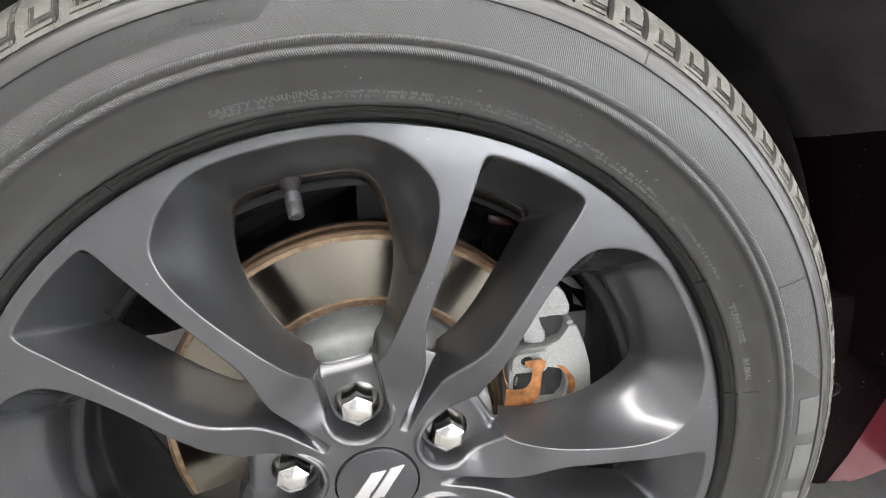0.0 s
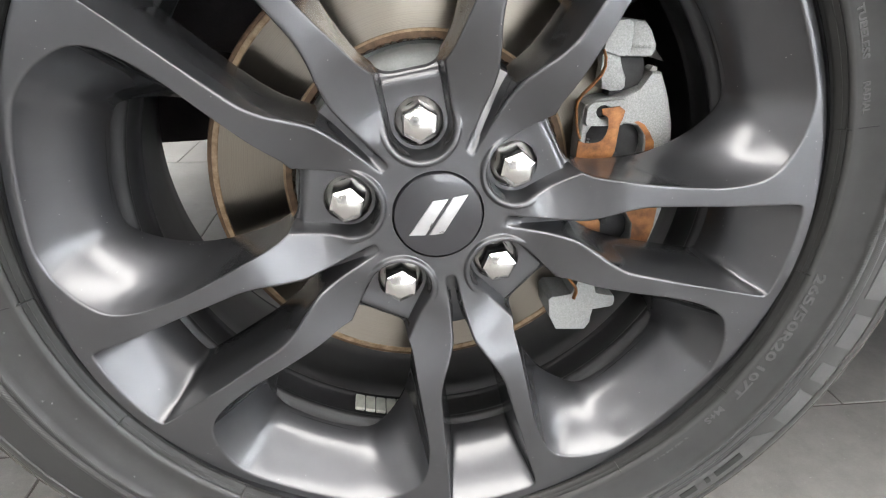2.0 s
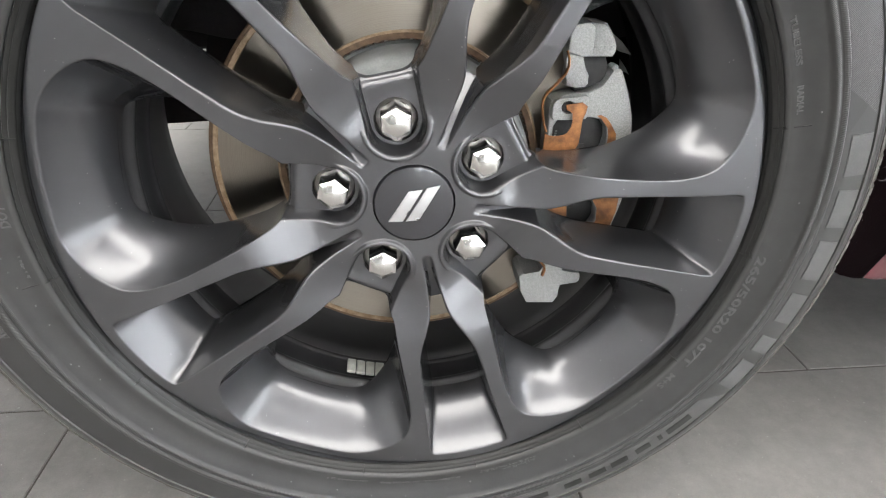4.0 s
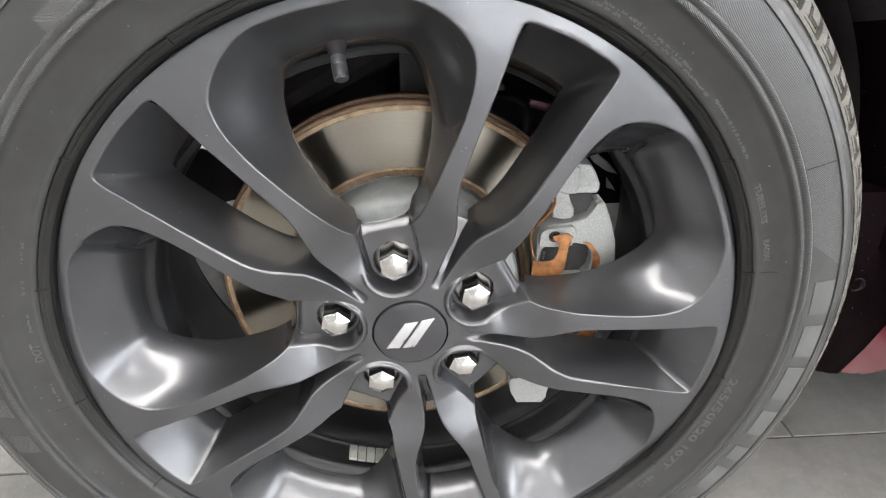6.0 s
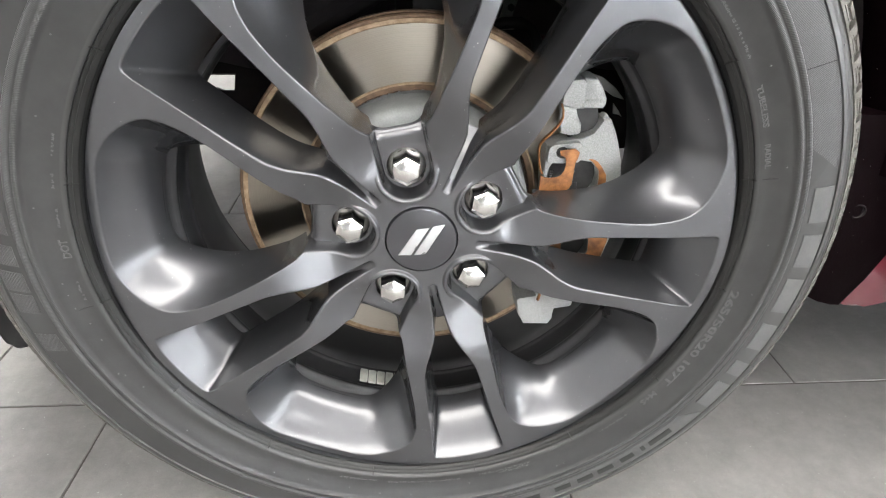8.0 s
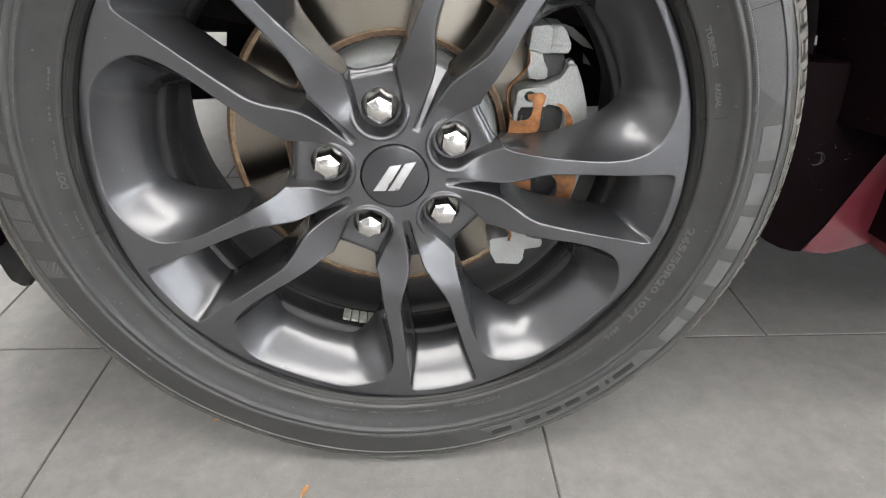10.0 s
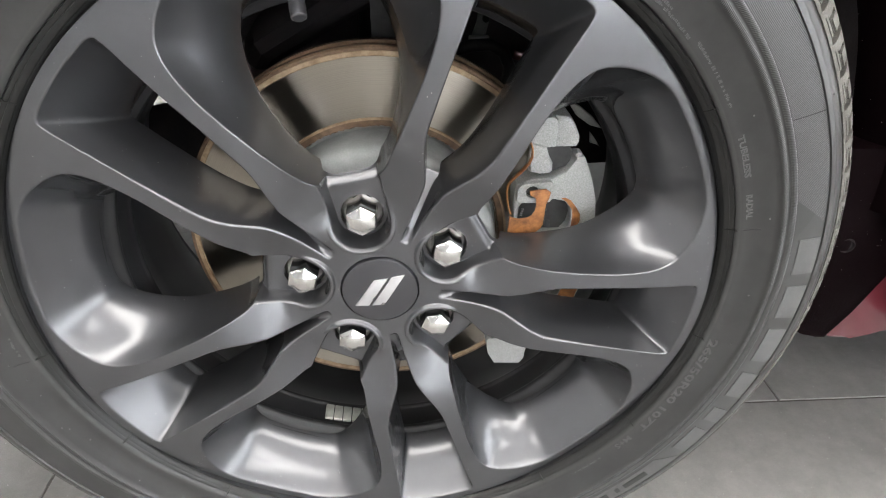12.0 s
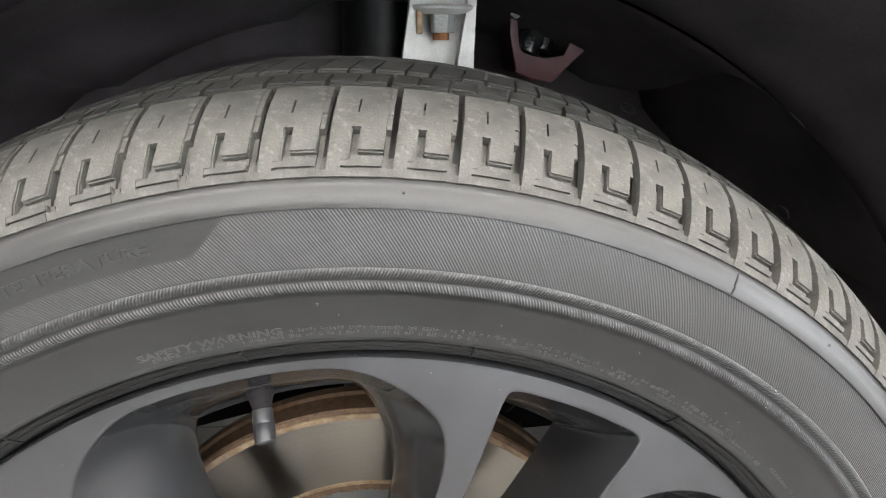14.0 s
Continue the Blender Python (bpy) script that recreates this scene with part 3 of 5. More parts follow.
def rim_face():
    from mathutils.geometry import delaunay_2d_cdt
    windows = [window_loops(k, WIDE_TOP, WIDE_LOW, 0) for k in range(5)] + [window_loops(k, SLIM_TOP, SLIM_LOW, 36) for k in range(5)]
    circle = lambda r, n, cx=0.0, cz=0.0: np.array([(cx + r * math.cos(2 * PI * i / n), cz + r * math.sin(2 * PI * i / n)) for i in range(n)])
    loops = [w[0][:, (0, 2)] for w in windows]
    lugs = [circle(0.0171, 40, *to_xz(LUG_R, TH + 72 * k)) for k in range(5)]
    outer, hub = circle(0.2725, 360), circle(0.0325, 72)
    pts, edges = [], []
    for loop in (*loops, *lugs, outer, hub):
        s = len(pts)
        pts += [tuple(p) for p in loop]
        edges += [(s + i, s + (i + 1) % len(loop)) for i in range(len(loop))]
    # lines along the crests and round the dishes, so that their edges run clean
    loop_polys = [*loops, *lugs]
    for k in range(5):
        for sign in (-1, 1):
            for off in (0.0008, 0.0018):
                rr = np.arange(0.0420, 0.1030, 0.0011)
                aa = TH + 72 * k + sign * (36 - np.degrees((curve1(rr, HALF) + off) / rr))
                line = to_xz(rr, aa)
                keep = np.ones(len(line), bool)
                for loop in loop_polys:
                    keep &= ~inside(line, loop)
                near = nearest(line, pts)
                pts += [tuple(p) for p in line[keep & (near > 0.0005 ** 2)]]
        for dist in (0.0196, 0.0205, 0.0214, 0.0223, 0.0232, 0.0240, 0.0248, 0.0256, 0.0261, 0.0266, 0.0271, 0.0276, 0.0284):
            ang = np.linspace(-PI / 2, PI / 2, int(PI * dist / 0.0011))
            arc = np.stack([LUG_R - dist * np.cos(ang), dist * np.sin(ang)], -1)
            run = np.arange(LUG_R + 0.001, 0.112, 0.0013)
            arms = np.concatenate([np.stack([run, np.full(len(run), s * dist)], -1) for s in (-1, 1)])
            line = np.concatenate([arc, arms])
            th = radians(TH + 72 * k)
            line = np.stack([line[:, 0] * math.cos(th) - line[:, 1] * math.sin(th), line[:, 0] * math.sin(th) + line[:, 1] * math.cos(th)], -1)
            keep = np.hypot(line[:, 0], line[:, 1]) > 0.0335
            for loop in loop_polys:
                keep &= ~inside(line, loop)
            near = nearest(line, pts)
            pts += [tuple(p) for p in line[keep & (near > 0.0005 ** 2)]]
    # rows of points beside the windows' edges
    for loop in loops:
        ahead = np.roll(loop, -1, 0) - np.roll(loop, 1, 0)
        out = np.stack([ahead[:, 1], -ahead[:, 0]], -1) / np.linalg.norm(ahead, axis=1)[:, None]
        if inside((loop + out * 0.0005)[:1], loop)[0]:
            out = -out
        for off in (0.0013, 0.0030):
            line = loop + out * off
            keep = np.hypot(line[:, 0], line[:, 1]) < 0.2660
            for other in loop_polys:
                keep &= ~inside(line, other)
            near = nearest(line, pts)
            pts += [tuple(p) for p in line[keep & (near > 0.0007 ** 2)]]
    for r in (0.2672, 0.2684, 0.2696, 0.2708, 0.2717):
        pts += [tuple(p) for p in circle(r, 360)]
    fixed = np.array(pts)
    grid = []
    r = 0.0345
    while r < 0.2665:
        step = 0.0021 if r < 0.128 else 0.0042
        n = 5 * int(2 * PI * r / step / 5)
        grid.append(to_xz(np.full(n, r), TH + np.arange(n) * 360 / n))
        r += step * 0.9
    grid = np.concatenate(grid)
    keep = np.ones(len(grid), bool)
    for loop in (*loops, *lugs):
        keep &= ~inside(grid, loop)
    grid = grid[keep]
    near = nearest(grid, fixed)
    grid = grid[near > 0.0011 ** 2]
    allp = [Vector(p) for p in pts] + [Vector(p) for p in grid]
    co, _, tris, orig, _, _ = delaunay_2d_cdt(allp, edges, [], 0, 1e-7)
    co = np.array([(c.x, c.y) for c in co])
    tri = np.array([t for t in tris if len(t) == 3])
    cen = co[tri].mean(1)
    rad = np.hypot(cen[:, 0], cen[:, 1])
    ok = (rad < 0.2725) & (rad > 0.0325)
    for loop in (*loops, *lugs):
        ok &= ~inside(cen, loop)
    tri = tri[ok]
    r = np.hypot(co[:, 0], co[:, 1])
    a = np.degrees(np.arctan2(co[:, 1], co[:, 0])) - TH
    phi = (a + 36) % 72 - 36
    y = face_depth(r, phi)
    bm = bmesh.new()
    used = sorted(set(tri.ravel()))
    vs = {i: bm.verts.new((co[i, 0], y[i], co[i, 1])) for i in used}
    for t in tri:
        bm.faces.new([vs[i] for i in t])
    # pocket walls
    for rings in windows:
        vr = [[bm.verts.new(p) for p in ring] for ring in rings]
        n = len(vr[0])
        for p, q in zip(vr, vr[1:]):
            for i in range(n):
                bm.faces.new((p[i], p[(i + 1) % n], q[(i + 1) % n], q[i]))
    # floors of the grooves at the hub end of the slim windows
    for rings in windows[5:]:
        ring = rings[-2]
        n = len(ring)
        rad = np.hypot(ring[:, 0], ring[:, 2])
        row = [i for i in range(n // 2 + 1) if rad[i] < 0.1055]
        left = {i: bm.verts.new(ring[i]) for i in row}
        right = {i: (left[i] if i in (0, n // 2) else bm.verts.new(ring[n - i])) for i in row}
        for i, j in zip(row, row[1:]):
            quad = [left[i], left[j], right[j], right[i]]
            bm.faces.new(list(dict.fromkeys(quad)))
    # lug seats
    for k, loop in enumerate(lugs):
        a0 = [bm.verts.new((p[0], float(face_depth(math.hypot(*p), (math.degrees(math.atan2(p[1], p[0])) - TH + 36) % 72 - 36)), p[1])) for p in loop]
        c = to_xz(LUG_R, TH + 72 * k)
        rows = [a0]
        for f, dep in ((0.97, 0.0425), (0.93, 0.068), (0.3, 0.070)):
            rows.append([bm.verts.new((c[0] + (p[0] - c[0]) * f, dep, c[1] + (p[1] - c[1]) * f)) for p in loop])
        for p, q in zip(rows, rows[1:]):
            for i in range(len(p)):
                bm.faces.new((p[i], p[(i + 1) % len(p)], q[(i + 1) % len(p)], q[i]))
    # outer lip and cap bore
    lathe(bm, [(0.2725, 0.0092), (0.2731, 0.0104), (0.2734, 0.0140), (0.2730, 0.024)], 360)
    lathe(bm, [(0.0325, 0.0228), (0.0322, 0.0240), (0.0320, 0.038), (0.005, 0.039)], 72)
    bmesh.ops.remove_doubles(bm, verts=bm.verts, dist=0.00012)
    return bm


rim = part("rim", rim_face(), "rim", wheel, "satin dark grey painted alloy rim with ten spokes", angle=55)
part("barrel", lathe(bmesh.new(), [(0.2300, 0.058), (0.2285, 0.0635), (0.2250, 0.0660), (0.2222, 0.0668), (0.2214, 0.0680), (0.2210, 0.0700), (0.2216, 0.0722), (0.2230, 0.0735), (0.2236, 0.0760), (0.2232, 0.0960), (0.2218, 0.0975), (0.2208, 0.0985), (0.2204, 0.1005), (0.2212, 0.1025), (0.2260, 0.1050), (0.233, 0.112), (0.236, 0.14), (0.240, 0.19), (0.252, 0.235), (0.262, 0.25), (0.262, 0.256), (0.268, 0.257)], 160), "barrel", wheel, "glossy black inner barrel of the rim with a raised lip", angle=45)

# ---- centre cap with two slanted bars ----
cap = part("center_cap", lathe(bmesh.new(), [(0.0314, 0.035), (0.0314, 0.0225), (0.0306, 0.0212), (0.029, 0.0207), (0.015, 0.0198), (0.0, 0.0195)], 96), "cap", wheel, "glossy dark centre cap")
for outline in ([(-0.0207, -0.0133), (-0.0094, -0.0133), (0.0066, 0.0132), (-0.0044, 0.0118)], [(-0.0068, -0.0133), (0.0034, -0.0124), (0.0203, 0.0160), (0.0099, 0.0142)]):
    bm = bmesh.new()
    plate(bm, outline, 0.0186, 0.0215, 0.0004)
    part("emblem_bar", bm, "satin", cap, "silver slanted bar")

# ---- lug nuts ----
def nut_mesh():
    bm = bmesh.new()
    rings = []
    for y, s in ((0.068, 0.0134), (0.0285, 0.0134), (0.0268, 0.0127), (0.0234, 0.0070), (0.0225, 0.0024)):
        rings.append([bm.verts.new((s * math.cos(PI / 3 * i + PI / 6), y, s * math.sin(PI / 3 * i + PI / 6))) for i in range(6)])
    for p, q in zip(rings, rings[1:]):
        for i in range(6):
            bm.faces.new((p[i], p[(i + 1) % 6], q[(i + 1) % 6], q[i]))
    bm.faces.new(rings[-1])
    bmesh.ops.bevel(bm, geom=[e for e in bm.edges if abs(e.verts[0].co.y - e.verts[1].co.y) > 0.004 or all(abs(v.co.y - 0.0285) < 0.0010 for v in e.verts)], offset=0.0005, segments=2, profile=0.5, affect="EDGES")
    return bm


nut = None
for k, turn in zip(range(5), (0, 14, 5, 22, 9)):
    c = to_xz(LUG_R, TH + 72 * k)
    m = pose(c[0], 0, c[1], 0, turn, 0)
    if nut is None:
        nut = part("lug_nut", nut_mesh(), "chrome", wheel, "bright chrome hexagonal lug nut", m, 25)
    else:
        ob = new("lug_nut", nut.data)
        ob.parent, ob.matrix_basis = wheel, m
        tagged(ob, "bright chrome hexagonal lug nut")

for k in range(5):
    c = to_xz(LUG_R, TH + 72 * k)
    part("lug_seat", lathe(bmesh.new(), [(0.0168, 0.0420), (0.0166, 0.0465), (0.0155, 0.0490), (0.0145, 0.0495), (0.0120, 0.0500)], 32), "socket", wheel, "worn steel seat round the nut", pose(c[0], 0, c[1]))

# ---- tyre ----
SIDE = [(0.2640, 0.0330), (0.2725, 0.0240), (0.2738, 0.0150), (0.2752, 0.0112), (0.2790, 0.0078), (0.2822, 0.0058), (0.2829, 0.0068), (0.2838, 0.0046), (0.2868, 0.0034), (0.2900, 0.0029), (0.2950, 0.0018), (0.3020, -0.0014), (0.3080, -0.0040), (0.3112, -0.0052), (0.3119, -0.0064), (0.3132, -0.0071), (0.3150, -0.0069), (0.3162, -0.0060), (0.3174, -0.0062), (0.3186, -0.0075), (0.3204, -0.0080), (0.3216, -0.0077), (0.3222, -0.0069), (0.3330, -0.0067), (0.3440, -0.0056), (0.3455, -0.0054), (0.3461, -0.0065), (0.3498, -0.0060), (0.3506, -0.0050), (0.3535, -0.0038), (0.3554, -0.0027), (0.3559, -0.0014), (0.3566, -0.0010)]
SHOULDER = [(0.3580, 0.0040), (0.3610, 0.0085), (0.3650, 0.0140), (0.3695, 0.0205), (0.3740, 0.0295), (0.3785, 0.0395), (0.3822, 0.0535), (0.3855, 0.0725), (0.3884, 0.1010), (0.3896, 0.1360)]
BACK = 0.272


def squash(bm):
    """The tyre stands flat on the floor and bulges a little there."""
    for v in bm.verts:
        low = -v.co.z / 0.388
        if low > 0.6:
            f = smooth(low, 0.75, 1.0)
            r = math.hypot(v.co.x, v.co.z)
            belly = float(f * smooth(r, 0.27, 0.32) * (1 - smooth(r, 0.352, 0.384)))
            if v.co.y < 0.04:
                v.co.y -= 0.006 * belly
        if v.co.z < -CZ + 0.0005:
            v.co.z = -CZ + 0.0005
    return bm


def tyre_body():
    bm = bmesh.new()
    half = SIDE + SHOULDER
    prof = half + [(r, BACK - y) for r, y in half[-2::-1]]
    lathe(bm, prof, 300)
    return squash(bm)


tyre = part("tyre", tyre_body(), "tyre", wheel, "dusty black rubber tyre with raised sidewall lettering", angle=50)
part("bead_ring", lathe(bmesh.new(), [(0.2748, 0.022), (0.2755, 0.0108), (0.2764, 0.0092), (0.2792, 0.0073), (0.2795, 0.0076), (0.2799, 0.0069), (0.2819, 0.0056), (0.2825, 0.0062), (0.2826, 0.010)], 240), "plain_tyre", tyre, "darker rubber rim-guard ring")

# ---- tread: three rows of blocks, then plain ribs ----
CROWN = [(-0.0022, 0.3564), (0.0000, 0.3606), (0.0024, 0.3636), (0.0056, 0.3668), (0.0100, 0.3704), (0.0170, 0.3752), (0.0260, 0.3800), (0.0360, 0.3840), (0.0500, 0.3878), (0.0700, 0.3910), (0.1000, 0.3938), (0.1360, 0.3952)]


def crown_at(s):
    """Profile point (r, y) and outward normal, s metres along the shoulder."""
    ys = np.linspace(CROWN[0][0], CROWN[-1][0], 400)
    rs = np.interp(ys, [c[0] for c in CROWN], [c[1] for c in CROWN])
    d = np.concatenate([[0], np.cumsum(np.hypot(np.diff(ys), np.diff(rs)))])
    y, r = np.interp(s, d, ys), np.interp(s, d, rs)
    y2, r2 = np.interp(s + 0.002, d, ys), np.interp(s + 0.002, d, rs)
    y1, r1 = np.interp(max(s - 0.002, 0), d, ys), np.interp(max(s - 0.002, 0), d, rs)
    t = np.array([r2 - r1, y2 - y1])
    t /= np.linalg.norm(t)
    return r, y, t[1], -t[0]


PITCH = 4.0


def stepped(bm, s_lines, a_lines, depth, floor_depth, shear=0.0, turn=0.0):
    """A tread block: a sheet of cells with their own depths, with walls between them."""
    def at(s, a, d):
        r, y, nr, ny = crown_at(s)
        r, y = r - d * nr, y - d * ny
        ang = radians(turn + (a + shear * (s - s_lines[0])) * PITCH)
        return (r * math.cos(ang), y, -r * math.sin(ang))
    rows, cols = len(s_lines) - 1, len(a_lines) - 1
    get = lambda i, j: depth[i][j] if 0 <= i < rows and 0 <= j < cols else floor_depth
    for i in range(rows):
        for j in range(cols):
            d = depth[i][j]
            if d >= floor_depth:
                continue
            s0, s1, a0, a1 = s_lines[i], s_lines[i + 1], a_lines[j], a_lines[j + 1]
            bm.faces.new([bm.verts.new(at(*p, d)) for p in ((s0, a0), (s0, a1), (s1, a1), (s1, a0))])
            for (di, dj), (p, q) in (((-1, 0), ((s0, a0), (s0, a1))), ((1, 0), ((s1, a1), (s1, a0))), ((0, -1), ((s1, a0), (s0, a0))), ((0, 1), ((s0, a1), (s1, a1)))):
                e = get(i + di, j + dj)
                if e > d:
                    bm.faces.new([bm.verts.new(at(*p, d)), bm.verts.new(at(*q, d)), bm.verts.new(at(*q, e)), bm.verts.new(at(*p, e))])
    bmesh.ops.remove_doubles(bm, verts=bm.verts, dist=0.00005)
    return bm


D = 0.0060
SH_S = [0.0008, 0.0038, 0.0051, 0.0076, 0.0116, 0.0122, 0.0240, 0.0330, 0.0425, 0.0560]
SH_A = [0.0, 0.20, 0.30, 0.32, 0.358, 0.388, 0.43, 0.44, 0.815, 0.825, 0.90, 1.0]
SH_D = [
    [0.0, 0.0, 0.0, 0.0, 0.0, 0.0, 0.0, 0.0, 0.0, 0.0004, 0.0004],
    [0.0, 0.0018, 0.0018, 0.0018, 0.0018, 0.0018, 0.0018, 0.0018, 0.0018, 0.0024, 0.0026],
    [0.0, 0.0003, 0.0003, 0.0003, 0.0003, 0.0003, 0.0003, 0.0003, 0.0010, 0.0030, 0.0034],
    [0.0, 0.0, 0.0008, 0.0030, 0.0030, 0.0030, 0.0030, 0.0030, 0.0030, 0.0044, 0.0050],
    [0.0, 0.0, 0.0008, 0.0034, 0.0034, 0.0034, 0.0030, 0.0012, 0.0018, 0.0048, 0.0056],
    [0.0, 0.0, 0.0008, 0.0040, 0.0040, 0.0040, 0.0010, 0.0, 0.0010, 0.0050, D],
    [0.0, 0.0, 0.0, 0.0, 0.0, 0.0, 0.0, 0.0, 0.0, 0.0014, D],
    [0.0, 0.0, 0.0, 0.0, 0.0032, 0.0, 0.0, 0.0, 0.0, 0.0004, D],
    [0.0, 0.0, 0.0, 0.0, 0.0, 0.0, 0.0, 0.0, 0.0, 0.0004, D],
]
R2_S, R2_A = [0.0605, 0.0625, 0.0770, 0.0795], [0.0, 0.40, 0.45, 0.92, 1.0]
R2_D = [[0.0008, 0.0008, 0.0008, D], [0.0, 0.003, 0.0, D], [0.0008, 0.003, 0.0008, D]]
R3_S, R3_A = [0.0855, 0.0880, 0.1255, 0.1285], [0.0, 0.50, 0.55, 0.93, 1.0]
R3_D = [[0.0008, 0.003, 0.0008, D], [0.0, 0.003, 0.0, D], [0.0008, 0.0008, 0.0008, D]]

for lines, cells, depths, shear, shift, label in ((SH_S, SH_A, SH_D, 3.0, 1.87, "shoulder tread block with an angled slot"), (R2_S, R2_A, R2_D, 6.0, 1.7, ""), (R3_S, R3_A, R3_D, 6.0, 0.6, "")):
    shared = None
    for i in range(90):
        at = shift + PITCH * i
        low = abs((at + PITCH / 2 - 90 + 180) % 360 - 180) < 24
        if low or shared is None:
            bm = stepped(bmesh.new(), lines, cells, depths, D, shear, at if low else 0.0)
            if low:
                squash(bm)
            me = finish("tread_block", bm, "tread" if label else "clean_tread", 20)
            if not low:
                shared = me
        else:
            me = shared
        ob = new("tread_block", me)
        ob.parent = tyre
        if not low:
            ob.matrix_basis = pose(0, 0, 0, 0, at, 0)
        if label:
            tagged(ob, label)
for y0, y1 in ((0.146, 0.178), (0.186, 0.218), (0.226, 0.262)):
    bm = lathe(bmesh.new(), [(0.382, y0), (0.3948 - 0.004 * abs(y0 - 0.136) / 0.1, y0 + 0.001), (0.3948 - 0.006 * abs(y1 - 0.136) / 0.1, y1 - 0.001), (0.378, y1)], 180)
    part("tread_rib", squash(bm), "clean_tread", tyre)


# ---- sidewall marks ----
def side_y(r):
    return float(np.interp(r, [p[0] for p in SIDE], [p[1] for p in SIDE]))


def bend(me_co, ang, r0, h, slant=0.0):
    """Lays flat lettering (u along, v up, w thickness) round the sidewall, reading clockwise from ang degrees."""
    out = []
    for u, v, w in me_co:
        r = r0 + v
        a = radians(ang) - u / r0
        x, z = r * math.cos(a), r * math.sin(a)
        y = side_y(r) - w
        low = -z / 0.388
        if low > 0.6:
            f = smooth(low, 0.75, 1.0)
            y -= 0.006 * float(f * smooth(r, 0.27, 0.32) * (1 - smooth(r, 0.352, 0.384)))
        out.append((x, y, z))
    return out


def words(body, ang0, ang1, r0, size, mat="print"):
    """Raised words between two angles."""
    cu = bpy.data.curves.new("lettering", "FONT")
    cu.body, cu.size, cu.resolution_u = body, size, 2
    cu.offset = size * 0.022
    tmp = new("lettering_source", cu)
    dg = bpy.context.evaluated_depsgraph_get()
    me = bpy.data.meshes.new_from_object(tmp.evaluated_get(dg))
    bpy.data.objects.remove(tmp)
    bm = bmesh.new()
    bm.from_mesh(me)
    bpy.data.meshes.remove(me)
    g = bmesh.ops.extrude_face_region(bm, geom=bm.faces[:])
    for v in bm.verts:
        v.co.z = -0.0004
    for v in g["geom"]:
        if isinstance(v, bmesh.types.BMVert):
            v.co.z = 0.0005
    xs = [v.co.x for v in bm.verts]
    scale = radians(ang0 - ang1) * r0 / (max(xs) - min(xs))
    x0 = min(xs)
    for v, p in zip(bm.verts, bend([((v.co.x - x0) * scale, v.co.y, v.co.z) for v in bm.verts], ang0, r0, size)):
        v.co = p
    ob = part("lettering", bm, mat, tyre, "raised rubber lettering")
    ob.data.polygons.foreach_set("use_smooth", [False] * len(ob.data.polygons))
    return ob


def bar_into(bm, ang0, ang1, r0, r1, slant=0.0, high=0.0006, taper=1.0):
    """Adds a plain raised bar on the sidewall from ang0 clockwise to ang1 degrees."""
    n = max(2, int(abs(ang0 - ang1) * 1.2) + 1)
    V = 6 if r1 - r0 > 0.006 else 2
    grid = []
    for i in range(n + 1):
        col = []
        for v in np.linspace(0.0, 1.0, V + 1):
            u = radians(ang0 - ang1) * r0 * i / n
            u = u * (1 - (1 - taper) * v) + slant * v
            col.append((u, (r1 - r0) * v))
        grid.append(col)
    lay = {}
    for level, w in enumerate((-0.0006, high)):
        for i, col in enumerate(grid):
            for j, (u, v) in enumerate(col):
                lay[level, i, j] = bm.verts.new(bend([(u, v, w)], ang0, r0, 0)[0])
    for i in range(n):
        for j in range(V):
            bm.faces.new([lay[1, i, j], lay[1, i + 1, j], lay[1, i + 1, j + 1], lay[1, i, j + 1]])
    ring = [(i, 0) for i in range(n + 1)] + [(n, j) for j in range(1, V)] + [(i, V) for i in range(n, -1, -1)] + [(0, j) for j in range(V - 1, 0, -1)]
    for (i, j), (k, l) in zip(ring, ring[1:] + ring[:1]):
        bm.faces.new([lay[0, i, j], lay[0, k, l], lay[1, k, l], lay[1, i, j]])
    return bm


def bar(ang0, ang1, r0, r1, slant=0.0, mat="letter", name="raised_bar", high=0.0006, taper=1.0, label=""):
    return part(name, bar_into(bmesh.new(), ang0, ang1, r0, r1, slant, high, taper), mat, tyre, label)


words("265/50R20", 350.6, 334.8, 0.2886, 0.0102, "print")
words("107T", 333.4, 326.8, 0.2886, 0.0096, "print")
words("M+S", 324.2, 320.6, 0.2886, 0.0080, "print")
words("TUBELESS", 28.6, 21.6, 0.2900, 0.0058)
words("RADIAL", 18.6, 14.4, 0.2900, 0.0058)
words("DOT", 180.2, 176.8, 0.2890, 0.0085, "print")
words("TEMPERATURE", 111.5, 101.5, 0.3362, 0.0062, "faint")
words("SAFETY WARNING", 106.6, 94.6, 0.2900, 0.0048)
